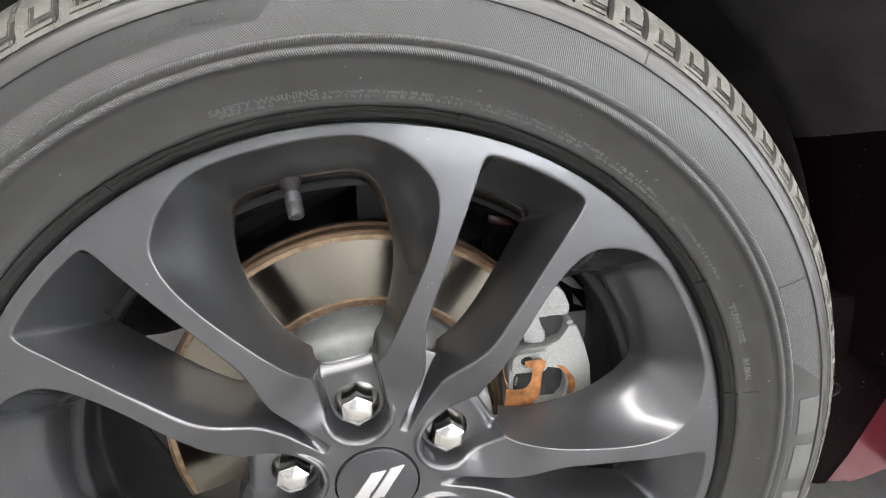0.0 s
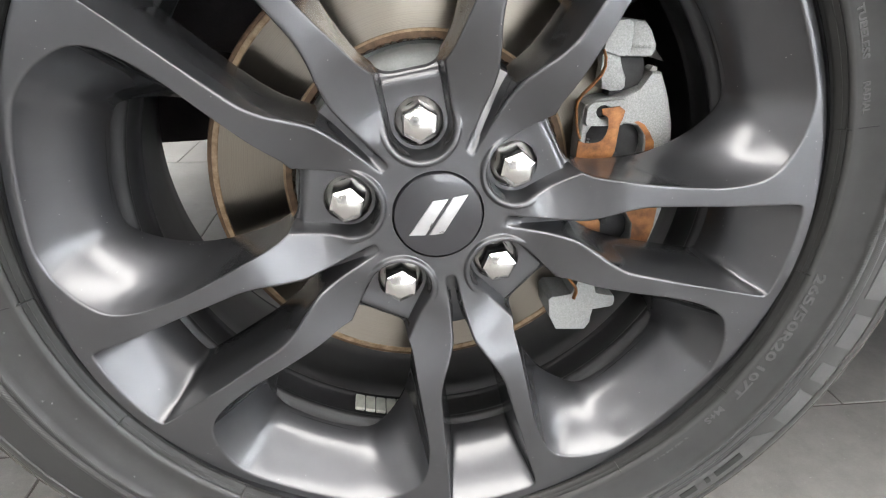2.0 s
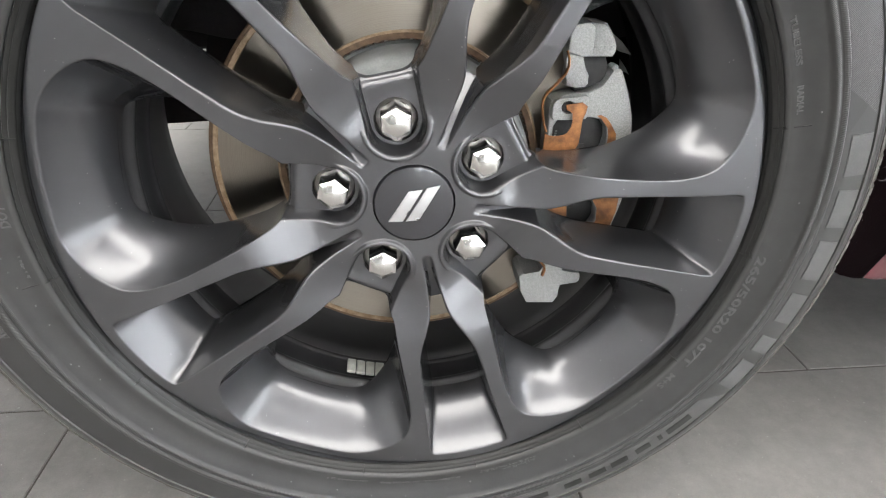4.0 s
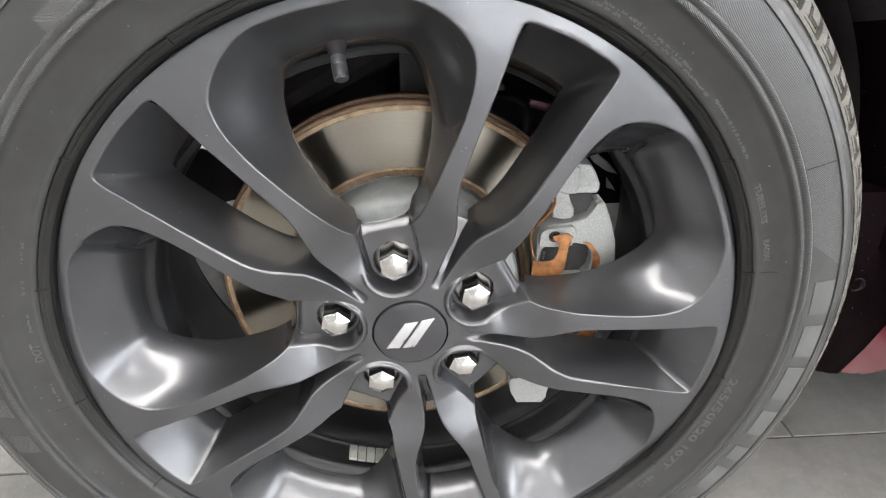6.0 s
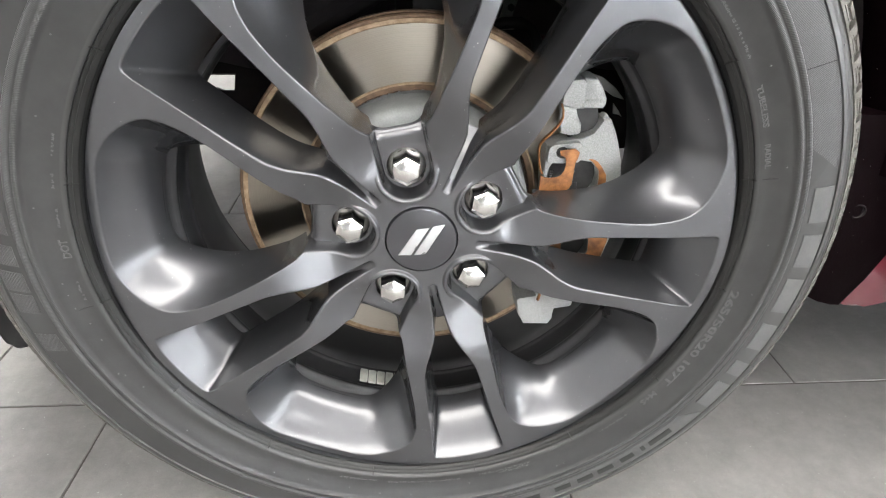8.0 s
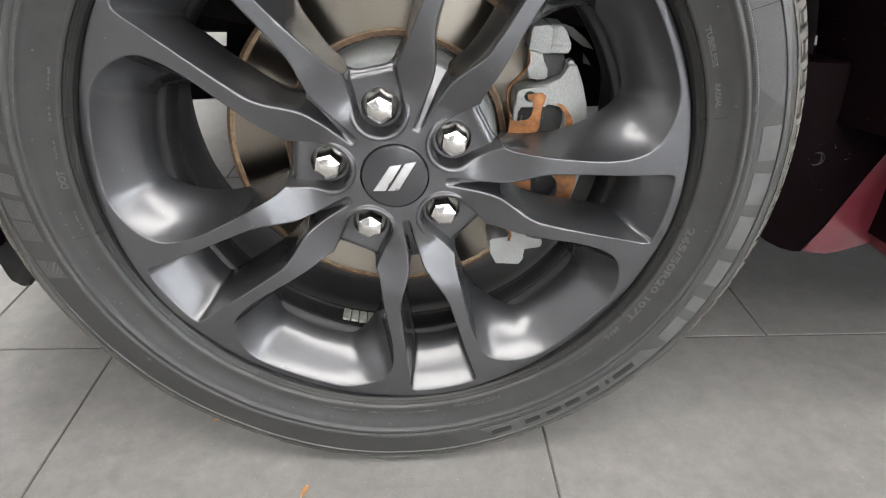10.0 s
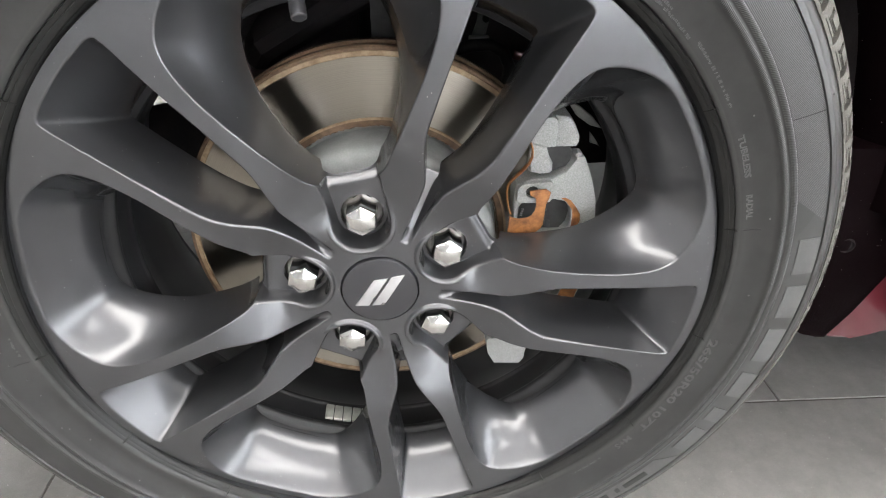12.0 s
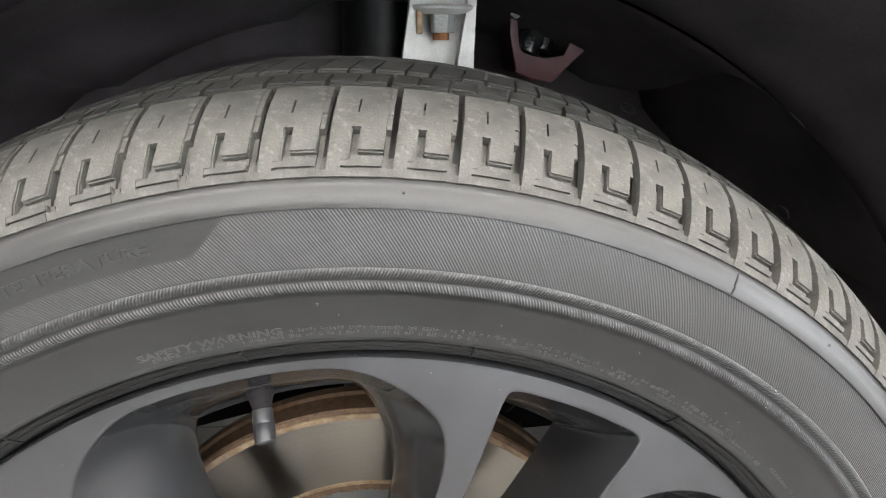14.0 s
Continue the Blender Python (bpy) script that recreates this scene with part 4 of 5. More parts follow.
# unreadable small print
for a0, a1, r0 in ((94.0, 81.5, 0.2902), (80.6, 74.5, 0.2904), (73.8, 66.5, 0.2904), (65.5, 58.0, 0.2904), (57.0, 49.5, 0.2904), (105.6, 99.0, 0.2876), (98.0, 88.0, 0.2876), (87.0, 78.0, 0.2876), (76.0, 62.0, 0.2876), (60.0, 45.0, 0.2876), (44.0, 33.0, 0.2905), (316.6, 309.6, 0.2905), (293.4, 282.0, 0.2895), (293.0, 286.0, 0.2925), (278.0, 262.0, 0.2910), (260.0, 252.0, 0.2905), (174.6, 171.2, 0.2905), (167.8, 165.0, 0.2905), (188.4, 184.2, 0.2915), (162.4, 158.6, 0.2905)):
    bm, a = bmesh.new(), a0
    while a > a1 + 0.3:
        w = random.uniform(0.10, 0.26)
        low = random.choice((0.0, 0.0, 0.0006))
        bar_into(bm, a, a - w, r0 + low, r0 + random.choice((0.0014, 0.0020)), random.uniform(-0.0003, 0.0003), 0.0003)
        a -= w + random.choice((0.08, 0.10, 0.12, 0.45))
    tagged(part("print_line", bm, "print", tyre, "line of small raised print"), kind="stuff")
# large marks on the outer field, as plain blocks
for a0, a1 in ((10.3, 4.6), (362.6, 357.0), (354.9, 348.6), (346.2, 341.0), (338.2, 335.2), (333.2, 327.6)):
    bar(a0, a1, 0.3275, 0.3448, 0.0012, "letter", "sidewall_block", 0.0006, 0.97, "pale raised block on the sidewall")
bar(323.4, 286.6, 0.3262, 0.3448, -0.018, "print", "sidewall_panel", 0.0004, 1.0, "pale raised panel on the sidewall")
for a0, a1 in ((320.4, 315.6), (314.6, 313.8), (312.2, 309.4), (307.8, 304.6), (303.6, 300.4), (299.0, 295.8), (292.8, 288.6)):
    bar(a0, a1, 0.3318, 0.3390, 0.001, "plain_tyre", "dark_bar", 0.0008)
# a faint row of finely ribbed blocks
for a0 in (156.5, 161.5, 166.5, 171.5, 176.6, 181.0, 184.8, 192.0):
    bar(a0 + 4.0, a0 + 0.7, 0.3262, 0.3440, 0.0045, "ribbed", "sidewall_block", 0.0004, 1.0, "faint finely ribbed block on the sidewall")
# moulding seams across the rim-guard ring, vent nibs
for a in (12.5, 350.1, 326.7, 304.0, 281.5, 259.0, 235.5, 212.5, 189.8, 167.0, 144.0, 121.0, 98.5, 78.0, 56.0, 34.0):
    bar(a + 0.1, a - 0.1, 0.2758, 0.2838, 0.0, "plain_tyre", "mould_seam", 0.0016)
for a, r0, r1, tilt in ((12.5, 0.2885, 0.3000, 0.0), (28.5, 0.3230, 0.3450, 0.004), (61.5, 0.3465, 0.3555, 0.0), (189.8, 0.2885, 0.3000, 0.0)):
    bar(a + 0.07, a - 0.07, r0, r1, tilt, "plain_tyre", "mould_seam", 0.0003)
for i in range(46):
    a, r = random.uniform(0, 360), random.choice((0.2985, 0.302, 0.305, 0.352))
    bm = bmesh.new()
    p = bend([(0, 0, 0.0)], a, r, 0)[0]
    bmesh.ops.create_uvsphere(bm, u_segments=6, v_segments=4, radius=0.0007, matrix=Matrix.Translation(p))
    part("vent_nib", bm, "letter", tyre)

# ---- valve and balance weights ----
va = TH + 0.8
vx, vz = to_xz(0.2370, va)
valve = part("valve_stem", lathe(bmesh.new(), [(0.0, 0.0), (0.0080, 0.0), (0.0078, 0.004), (0.0060, 0.007), (0.0050, 0.011), (0.0046, 0.014), (0.0044, 0.018), (0.0, 0.018)], 20), "matt_black", wheel, "black rubber valve stem", Matrix.Translation((vx, 0.0530, vz)) @ pose(0, 0, 0, 0, 0, 0) @ (Vector((-math.cos(radians(va)), -0.85, -math.sin(radians(va)))).normalized().to_track_quat("Y", "Z").to_matrix().to_4x4()))
part("valve_cap", lathe(bmesh.new(), [(0.0, 0.030), (0.0042, 0.0298), (0.0053, 0.0288), (0.0056, 0.0205), (0.0052, 0.0198), (0.0055, 0.0190), (0.0052, 0.0125), (0.0, 0.0120)], 20), "grey_cap", valve, "dark grey plastic cap")
for i in range(5):
    a = 252.8 + i * 2.55
    bm = bmesh.new()
    box(bm, (-0.0218 * 0.2, -0.0095, -0.0018), (0.0218 * 0.2, 0.0095, 0.0018), 0.0008)
    x, z = to_xz(0.2205, a)
    part("wheel_weight", bm, "weight", wheel, "pale grey stick-on balance weight", pose(x, 0.086, z, 0, 90 - a, 0))

# ---- brake disc ----
disc = thing("brake_disc", "turned steel brake disc with rusty edges behind the wheel", "brake disc", WHEEL_AT @ Matrix.Translation((0, -0.005, 0)) @ Matrix.Diagonal((0.983, 1, 0.983, 1)))
part("friction_ring", lathe(bmesh.new(), [(0.1105, 0.1175), (0.1120, 0.1125), (0.1185, 0.1122), (0.1705, 0.1122)], 180), "disc", disc, "bright turned friction face")
part("outer_edge", lathe(bmesh.new(), [(0.1705, 0.1122), (0.1712, 0.1114), (0.1748, 0.1114), (0.1752, 0.1120)], 180), "rust_ring", disc, "tan rusted lip of the disc")
part("outer_edge", lathe(bmesh.new(), [(0.1751, 0.1120), (0.1775, 0.1122), (0.1788, 0.1135), (0.1788, 0.1200), (0.1760, 0.1205), (0.1760, 0.1330), (0.1788, 0.1335), (0.1785, 0.1410), (0.1100, 0.1425)], 180), "dark_rust", disc, "dark brown rusted edge of the disc")
part("inner_edge", lathe(bmesh.new(), [(0.1195, 0.1121), (0.1190, 0.1112), (0.1165, 0.1112), (0.1155, 0.1122)], 180), "rust_ring", disc, "tan rusted inner edge")
# flaking rust with an uneven inner line
bm = bmesh.new()
N = 520
rows = [[bm.verts.new(((r + j) * math.cos(2 * PI * i / N), y, (r + j) * math.sin(2 * PI * i / N))) for i, j in enumerate([random.uniform(-0.0009, 0.0007) * (r < 0.113) for _ in range(N)])] for r, y in ((0.1172, 0.11095), (0.1125, 0.1108), (0.1116, 0.1130), (0.1108, 0.1190))]
for p, q in zip(rows, rows[1:]):
    for i in range(N):
        bm.faces.new((p[i], p[(i + 1) % N], q[(i + 1) % N], q[i]))
part("rust_fringe", bm, "dark_rust", disc, "flaking brown rust round the hat")
part("hat", lathe(bmesh.new(), [(0.1100, 0.1190), (0.1075, 0.1180), (0.1068, 0.1120), (0.1062, 0.0860), (0.1040, 0.0800), (0.0990, 0.0760), (0.0780, 0.0735), (0.02, 0.0735)], 120), "hat", disc, "pale grey coated disc hat")
part("dust_shield", lathe(bmesh.new(), [(0.1500, 0.1500), (0.1500, 0.1520), (0.0600, 0.1540), (0.0600, 0.1500)], 90, close=True), "under", disc, "dark backing shield")

# lit edge of the dark shield, its brightness given by pale alloy
bm = bmesh.new()
plate(bm, [(0.1765, 0.4844), (0.1881, 0.4805), (0.2020, 0.4702), (0.2127, 0.4584), (0.2003, 0.4619), (0.1865, 0.4712)], 0.158, 0.162, 0.0006)
part("shield_lip", bm, "pale", disc, "bent lip of the backing shield, pale as if lit", disc.matrix_basis.inverted())
# pale plate in place of the bright gap beyond the shield
bm = bmesh.new()
plate(bm, [(0.2022, 0.4545), (0.2035, 0.4437), (0.2085, 0.4432), (0.2130, 0.4402), (0.2085, 0.4470)], 0.158, 0.161, 0.0004)
part("shield_lip", bm, "pale", disc, "small pale plate standing for a bright gap behind", disc.matrix_basis.inverted())

# ---- brake caliper ----
caliper = thing("brake_caliper", "zinc-grey cast brake caliper with orange-rusted spring clips beside the disc", "brake caliper")


def holed(outer, hole, y0, y1, chamfer=0.0015):
    """A plate with one hole: outline and hole as equal rings of points."""
    n = 110
    def ring(pts):
        p = np.concatenate([np.linspace(a_, b_, 14, endpoint=False) for a_, b_ in zip(np.array(pts), np.roll(np.array(pts), -1, 0))])
        ang = np.unwrap(np.arctan2(p[:, 1] - c[1], p[:, 0] - c[0]))
        if ang[-1] < ang[0]:
            p, ang = p[::-1], ang[::-1]
        want = ang[0] + np.mod(np.arange(n) * 2 * PI / n - ang[0], 2 * PI)
        full_a = np.concatenate([ang, ang[:1] + 2 * PI])
        full_p = np.concatenate([p, p[:1]])
        return np.stack([np.interp(want, full_a, full_p[:, 0]), np.interp(want, full_a, full_p[:, 1])], -1)
    c = np.mean(np.array(hole), 0)
    o, h = ring(outer), ring(hole)
    bm = bmesh.new()
    shrink = lambda q, f: q + (np.mean(q, 0) - q) * f
    rows = []
    for q, y in ((o, y1), (o, y0 + chamfer), (shrink(o, 0.03), y0), (shrink(h, -0.06), y0), (h, y0 + chamfer), (h, y1)):
        rows.append([bm.verts.new((x, y, z)) for x, z in q])
    for p, q in zip(rows, rows[1:]):
        for i in range(n):
            bm.faces.new((p[i], p[(i + 1) % n], q[(i + 1) % n], q[i]))
    return bm


UPPER = [(0.1200, 0.3700), (0.1180, 0.4000), (0.1180, 0.4239), (0.1190, 0.4355), (0.1320, 0.4401), (0.1500, 0.4419), (0.1600, 0.4470), (0.1655, 0.4508), (0.1660, 0.4596), (0.1710, 0.4605), (0.1766, 0.4601), (0.1815, 0.4500), (0.1857, 0.4398), (0.1920, 0.4202), (0.1945, 0.4000), (0.1960, 0.3700)]
UPPER_HOLE = [(0.1260, 0.3850), (0.1225, 0.3960), (0.1230, 0.4130), (0.1270, 0.4200), (0.1400, 0.4207), (0.1550, 0.4205), (0.1640, 0.4185), (0.1700, 0.4110), (0.1715, 0.4030), (0.1700, 0.3930), (0.1640, 0.3850)]
LOWER = [(0.1200, 0.3700), (0.1960, 0.3700), (0.1972, 0.3525), (0.1930, 0.3321), (0.1874, 0.3115), (0.1780, 0.3010), (0.1600, 0.2990), (0.1420, 0.3020), (0.1300, 0.3120), (0.1220, 0.3300), (0.1195, 0.3500)]
LOWER_HOLE = [(0.1330, 0.3200), (0.1350, 0.3400), (0.1420, 0.3460), (0.1530, 0.3475), (0.1640, 0.3450), (0.1708, 0.3350), (0.1715, 0.3240), (0.1660, 0.3130), (0.1560, 0.3095), (0.1420, 0.3110)]
part("caliper_body", holed(UPPER, UPPER_HOLE, 0.0845, 0.1060), "zinc", caliper, "pale zinc-grey casting with an oval opening")
part("caliper_body", holed(LOWER, LOWER_HOLE, 0.0845, 0.1060), "zinc", caliper, "lower half of the casting with a second opening")
bm = bmesh.new()
plate(bm, [(0.1205, 0.3860), (0.1640, 0.3860), (0.1690, 0.3800), (0.1690, 0.3560), (0.1650, 0.3500), (0.1205, 0.3500)], 0.0800, 0.0950, 0.003)
part("bridge", bm, "zinc", caliper, "zinc-grey bridge across the opening")
bm = bmesh.new()
plate(bm, [(0.1205, 0.4250), (0.1750, 0.4250), (0.1760, 0.3000), (0.1205, 0.3000)], 0.0960, 0.1060, 0.002)
part("brake_pad", bm, "pad", caliper, "dark grey brake pad backing plate")
for x, z in ((0.1480, 0.4060), (0.1500, 0.3345)):
    part("pin", lathe(bmesh.new(), [(0.0, 0.0935), (0.0026, 0.0935), (0.0032, 0.0945), (0.0032, 0.0965)], 16), "pad", caliper, "", pose(x, 0, z))
bm = bmesh.new()
for k in range(4):
    box(bm, (0.1270 + 0.0003 * k, 0.0952, 0.3985 + 0.0022 * k), (0.1290 + 0.0003 * k, 0.0962, 0.3999 + 0.0022 * k), 0.0002, 1)
part("print_bar", bm, "hat", caliper, "small pale printed marks on the pad")
bm = bmesh.new()
plate(bm, [(0.1512, 0.3850), (0.1508, 0.3940), (0.1548, 0.3942), (0.1562, 0.3850)], 0.0952, 0.0965, 0.0003)
part("label_strip", bm, "grey_cap", caliper, "dull blue-grey strip on the pad")
# ear with a round hole
ring = [(0.1325 + 0.0056 * math.cos(a), 0.4310 + 0.0052 * math.sin(a)) for a in np.linspace(0, 2 * PI, 24, endpoint=False)]
part("ear", holed([(0.1191, 0.4231), (0.1195, 0.4336), (0.1215, 0.4365), (0.1248, 0.4383), (0.1482, 0.4406), (0.1512, 0.4375), (0.1527, 0.4333), (0.1516, 0.4247), (0.1491, 0.4208), (0.1330, 0.4200), (0.1205, 0.4202)], ring, 0.0795, 0.0850, 0.0008), "zinc", caliper, "zinc-grey ear with a hole for the clip")
part("ear_hole", lathe(bmesh.new(), [(0.0, 0.0838), (0.0058, 0.0838), (0.0058, 0.0848)], 24), "pad", caliper, "", pose(0.1325, 0, 0.4310))
# carrier bracket: a narrow stem below a broad chamfered head
bm = bmesh.new()
plate(bm, [(0.1262, 0.4800), (0.1400, 0.4800), (0.1404, 0.4690), (0.1484, 0.4560), (0.1486, 0.4490), (0.1465, 0.4466), (0.1380, 0.4460), (0.1292, 0.4480), (0.1288, 0.4560), (0.1296, 0.4640)], 0.0835, 0.0960, 0.0016)
part("upper_bracket", bm, "zinc", caliper, "zinc-grey stem of the carrier bracket")
bm = bmesh.new()
plate(bm, [(0.1275, 0.4740), (0.1290, 0.4930), (0.1310, 0.4965), (0.1440, 0.4980), (0.1482, 0.4950), (0.1492, 0.4880), (0.1484, 0.4712), (0.1412, 0.4716)], 0.0812, 0.1180, 0.0018)
part("upper_bracket", bm, "zinc", caliper, "zinc-grey rounded head of the carrier bracket")
bm = bmesh.new()
plate(bm, [(0.1470, 0.4712), (0.1474, 0.4975), (0.1600, 0.4962), (0.1640, 0.4900), (0.1682, 0.4800), (0.1684, 0.4752), (0.1662, 0.4712)], 0.0832, 0.1180, 0.0012)
for v in bm.verts:
    if v.co.y < 0.09 and v.co.z > 0.4860:
        v.co.y += 0.55 * (v.co.z - 0.4860)
part("upper_bracket", bm, "zinc", caliper, "zinc-grey sloped block of the carrier bracket")
bm = bmesh.new()
for k, w in enumerate((0.0022, 0.0030, 0.0018, 0.0026)):
    box(bm, (0.1498 + 0.0042 * k, 0.0826, 0.4778), (0.1498 + 0.0042 * k + w, 0.0833, 0.4802), 0.0002, 1)
tagged(part("cast_mark", bm, "zinc", caliper, "raised cast marks"), kind="stuff")
bm = bmesh.new()
plate(bm, [(0.1400, 0.4400), (0.1655, 0.4500), (0.1672, 0.4600), (0.1640, 0.4700), (0.1400, 0.4700)], 0.0935, 0.1100, 0.001)
part("pad_ear", bm, "pad", caliper, "dark grey end of the brake pad")
bm = bmesh.new()
plate(bm, [(0.1680, 0.4620), (0.1705, 0.4640), (0.1735, 0.4635), (0.1740, 0.4605), (0.1690, 0.4600)], 0.0870, 0.0980, 0.0006)
part("lug", bm, "zinc", caliper)
bm = bmesh.new()
plate(bm, [(0.0992, 0.2750), (0.1030, 0.2788), (0.1197, 0.2786), (0.1225, 0.2890), (0.1243, 0.2971), (0.1371, 0.2940), (0.1389, 0.2787), (0.1534, 0.2781), (0.1575, 0.2755), (0.1582, 0.2715), (0.1576, 0.2675), (0.1550, 0.2655), (0.1379, 0.2655), (0.1388, 0.2509), (0.1344, 0.2439), (0.1085, 0.2452), (0.1015, 0.2583)], 0.0655, 0.1000, 0.0014)
part("lower_bracket", bm, "zinc", caliper, "zinc-grey carrier bracket")
# spring clips
bm = bmesh.new()
plate(bm, [(0.1290, 0.4345), (0.1429, 0.4363), (0.1475, 0.4330), (0.1465, 0.4270), (0.1440, 0.4220), (0.1438, 0.4090), (0.1435, 0.4013), (0.1415, 0.3970), (0.1377, 0.3944), (0.1370, 0.3840), (0.1118, 0.3840), (0.1125, 0.3928), (0.1130, 0.4107), (0.1165, 0.4085), (0.1219, 0.4076), (0.1290, 0.4085), (0.1326, 0.4104), (0.1352, 0.4150), (0.1361, 0.4211), (0.1352, 0.4278), (0.1300, 0.4300)], 0.0740, 0.0754, 0.0004)
part("spring_clip", bm, "orange", caliper, "orange-rusted hooked spring clip")
part("clip_strip", tube(bmesh.new(), [(0.1265, 0.079, 0.4770), (0.1284, 0.078, 0.4715), (0.1285, 0.077, 0.4651), (0.1262, 0.077, 0.4590), (0.1200, 0.076, 0.4520), (0.1127, 0.075, 0.4450), (0.1096, 0.075, 0.4400), (0.1090, 0.075, 0.4340), (0.1104, 0.075, 0.4241), (0.1120, 0.075, 0.4175), (0.1144, 0.075, 0.4120)], 0.0010, 8, 2.2), "orange", caliper, "bent orange-rusted strip")
part("clip_strip", tube(bmesh.new(), [(0.1058, 0.066, 0.3074), (0.1114, 0.065, 0.2994), (0.1180, 0.064, 0.2915), (0.1216, 0.064, 0.2865), (0.1222, 0.064, 0.2825), (0.1206, 0.064, 0.2765)], 0.0013, 8, 1.8), "orange", caliper, "bent orange-rusted strip")
bm = bmesh.new()
plate(bm, [(0.1140, 0.3400), (0.1250, 0.3450), (0.1386, 0.3430), (0.1415, 0.3400), (0.1438, 0.3200), (0.1390, 0.3150), (0.1270, 0.3210)], 0.0800, 0.0815, 0.0005)
part("spring_clip", bm, "orange", caliper, "orange-rusted lower spring clip")
for outline in ([(0.1600, 0.4222), (0.1640, 0.4225), (0.1690, 0.4200), (0.1740, 0.4140), (0.1792, 0.4060), (0.1800, 0.3990), (0.1780, 0.3930), (0.1722, 0.3920), (0.1726, 0.4040), (0.1712, 0.4112), (0.1650, 0.4190)], [(0.1550, 0.3490), (0.1591, 0.3540), (0.1916, 0.3540), (0.1907, 0.3321), (0.1861, 0.3123), (0.1780, 0.3040), (0.1700, 0.3050), (0.1690, 0.3130), (0.1726, 0.3230), (0.1718, 0.3355), (0.1648, 0.3465)]):
    bm = bmesh.new()
    plate(bm, outline, 0.0841, 0.0860, 0.0002)
    part("rust_patch", bm, "orange", caliper, "orange rust round the opening")

# ---- car: body round the wheel arch ----
car = thing("car", "dark red car with a black-lined wheel arch", "car")


def arch_panel():
    """The body side with its arch cut out, and the return flange behind the cut."""
    bm = bmesh.new()
    n = 60
    inner = []
    for i in range(n + 1):
        a = -11.4 + 206.4 * i / n
        r = float(np.interp(a, [-11.4, -0.6, 30, 64, 150, 195], [0.580, 0.560, 0.530, 0.510, 0.495, 0.500]))
        inner.append((r * math.cos(radians(a)), CZ + r * math.sin(radians(a))))
    rim_pts = []
    for i, (x, z) in enumerate(inner):
        f = i / n
        if f < 0.2:
            q = (3.6, inner[0][1] + (1.0 - inner[0][1]) * f / 0.2)
        elif f > 0.8:
            q = (-0.75, inner[-1][1] + (1.0 - inner[-1][1]) * (1 - f) / 0.2)
        else:
            q = (3.6 - 4.35 * (f - 0.2) / 0.6, 1.0)
        rim_pts.append(q)
    toward = lambda d: [(x + (q[0] - x) * d / max(math.hypot(q[0] - x, q[1] - z), 0.01), z + (q[1] - z) * d / max(math.hypot(q[0] - x, q[1] - z), 0.01)) for (x, z), q in zip(inner, rim_pts)]
    rows = []
    for pts, y in ((inner, 0.012), (inner, 0.010), (toward(0.003), 0.003), (toward(0.010), -0.001), (toward(0.05), -0.008), (toward(0.12), -0.020), (rim_pts, -0.050), (rim_pts, 0.02)):
        rows.append([bm.verts.new((x, y, z)) for x, z in pts])
    for p, q in zip(rows, rows[1:]):
        for i in range(n):
            bm.faces.new((p[i], p[i + 1], q[i + 1], q[i]))
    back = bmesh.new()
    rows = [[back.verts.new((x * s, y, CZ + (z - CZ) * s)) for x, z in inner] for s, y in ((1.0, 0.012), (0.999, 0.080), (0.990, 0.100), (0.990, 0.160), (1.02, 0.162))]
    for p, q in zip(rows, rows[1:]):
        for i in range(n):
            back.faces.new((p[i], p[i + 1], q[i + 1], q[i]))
    return bm, back


panel_mesh, flange_mesh = arch_panel()
part("arch_flange", flange_mesh, "flange", car, "dark red return flange, near-black to stand for shade")
part("side_panel", panel_mesh, "maroon", car, "dark red painted side panel with a round arch")
# lower corners either side of the arch
bm = bmesh.new()
plate(bm, [(0.485, 0.2335), (0.495, 0.2290), (0.507, 0.2270), (0.520, 0.2280), (0.540, 0.2330), (0.566, 0.2420), (0.620, 0.262), (0.75, 0.300), (0.75, 0.520), (0.62, 0.450), (0.556, 0.380), (0.527, 0.330), (0.503, 0.270)], 0.1045, 0.300, 0.006)
part("panel_corner", bm, "maroon", car, "dark red painted lower corner behind the arch")
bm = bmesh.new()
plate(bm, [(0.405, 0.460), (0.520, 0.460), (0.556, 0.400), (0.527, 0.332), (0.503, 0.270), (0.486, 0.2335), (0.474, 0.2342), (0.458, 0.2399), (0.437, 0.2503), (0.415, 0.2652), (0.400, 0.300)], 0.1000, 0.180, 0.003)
part("arch_end_plate", bm, "arch_end", car, "dark red arch end, its shade put into the colour")
bm = bmesh.new()
box(bm, (0.570, 0.012, 0.240), (3.6, 0.30, 0.262), 0.006)
part("sill", bm, "maroon", car, "dark red painted sill underside")
part("plug_hole", lathe(bmesh.new(), [(0.0, 0.0020), (0.0060, 0.0018), (0.0070, 0.0), (0.0080, 0.0004), (0.0085, 0.0035)], 24), "under", car, "dark round plug", pose(0.4620, 0.0990, 0.3555, 0, 0, -12))
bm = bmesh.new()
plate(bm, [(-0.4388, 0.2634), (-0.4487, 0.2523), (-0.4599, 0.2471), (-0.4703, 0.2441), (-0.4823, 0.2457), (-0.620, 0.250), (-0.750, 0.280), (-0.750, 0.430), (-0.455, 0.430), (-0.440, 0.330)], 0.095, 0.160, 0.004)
part("bumper_end", bm, "arch_end", car, "dark red painted bumper end, coloured almost black for shade")
bm = bmesh.new()
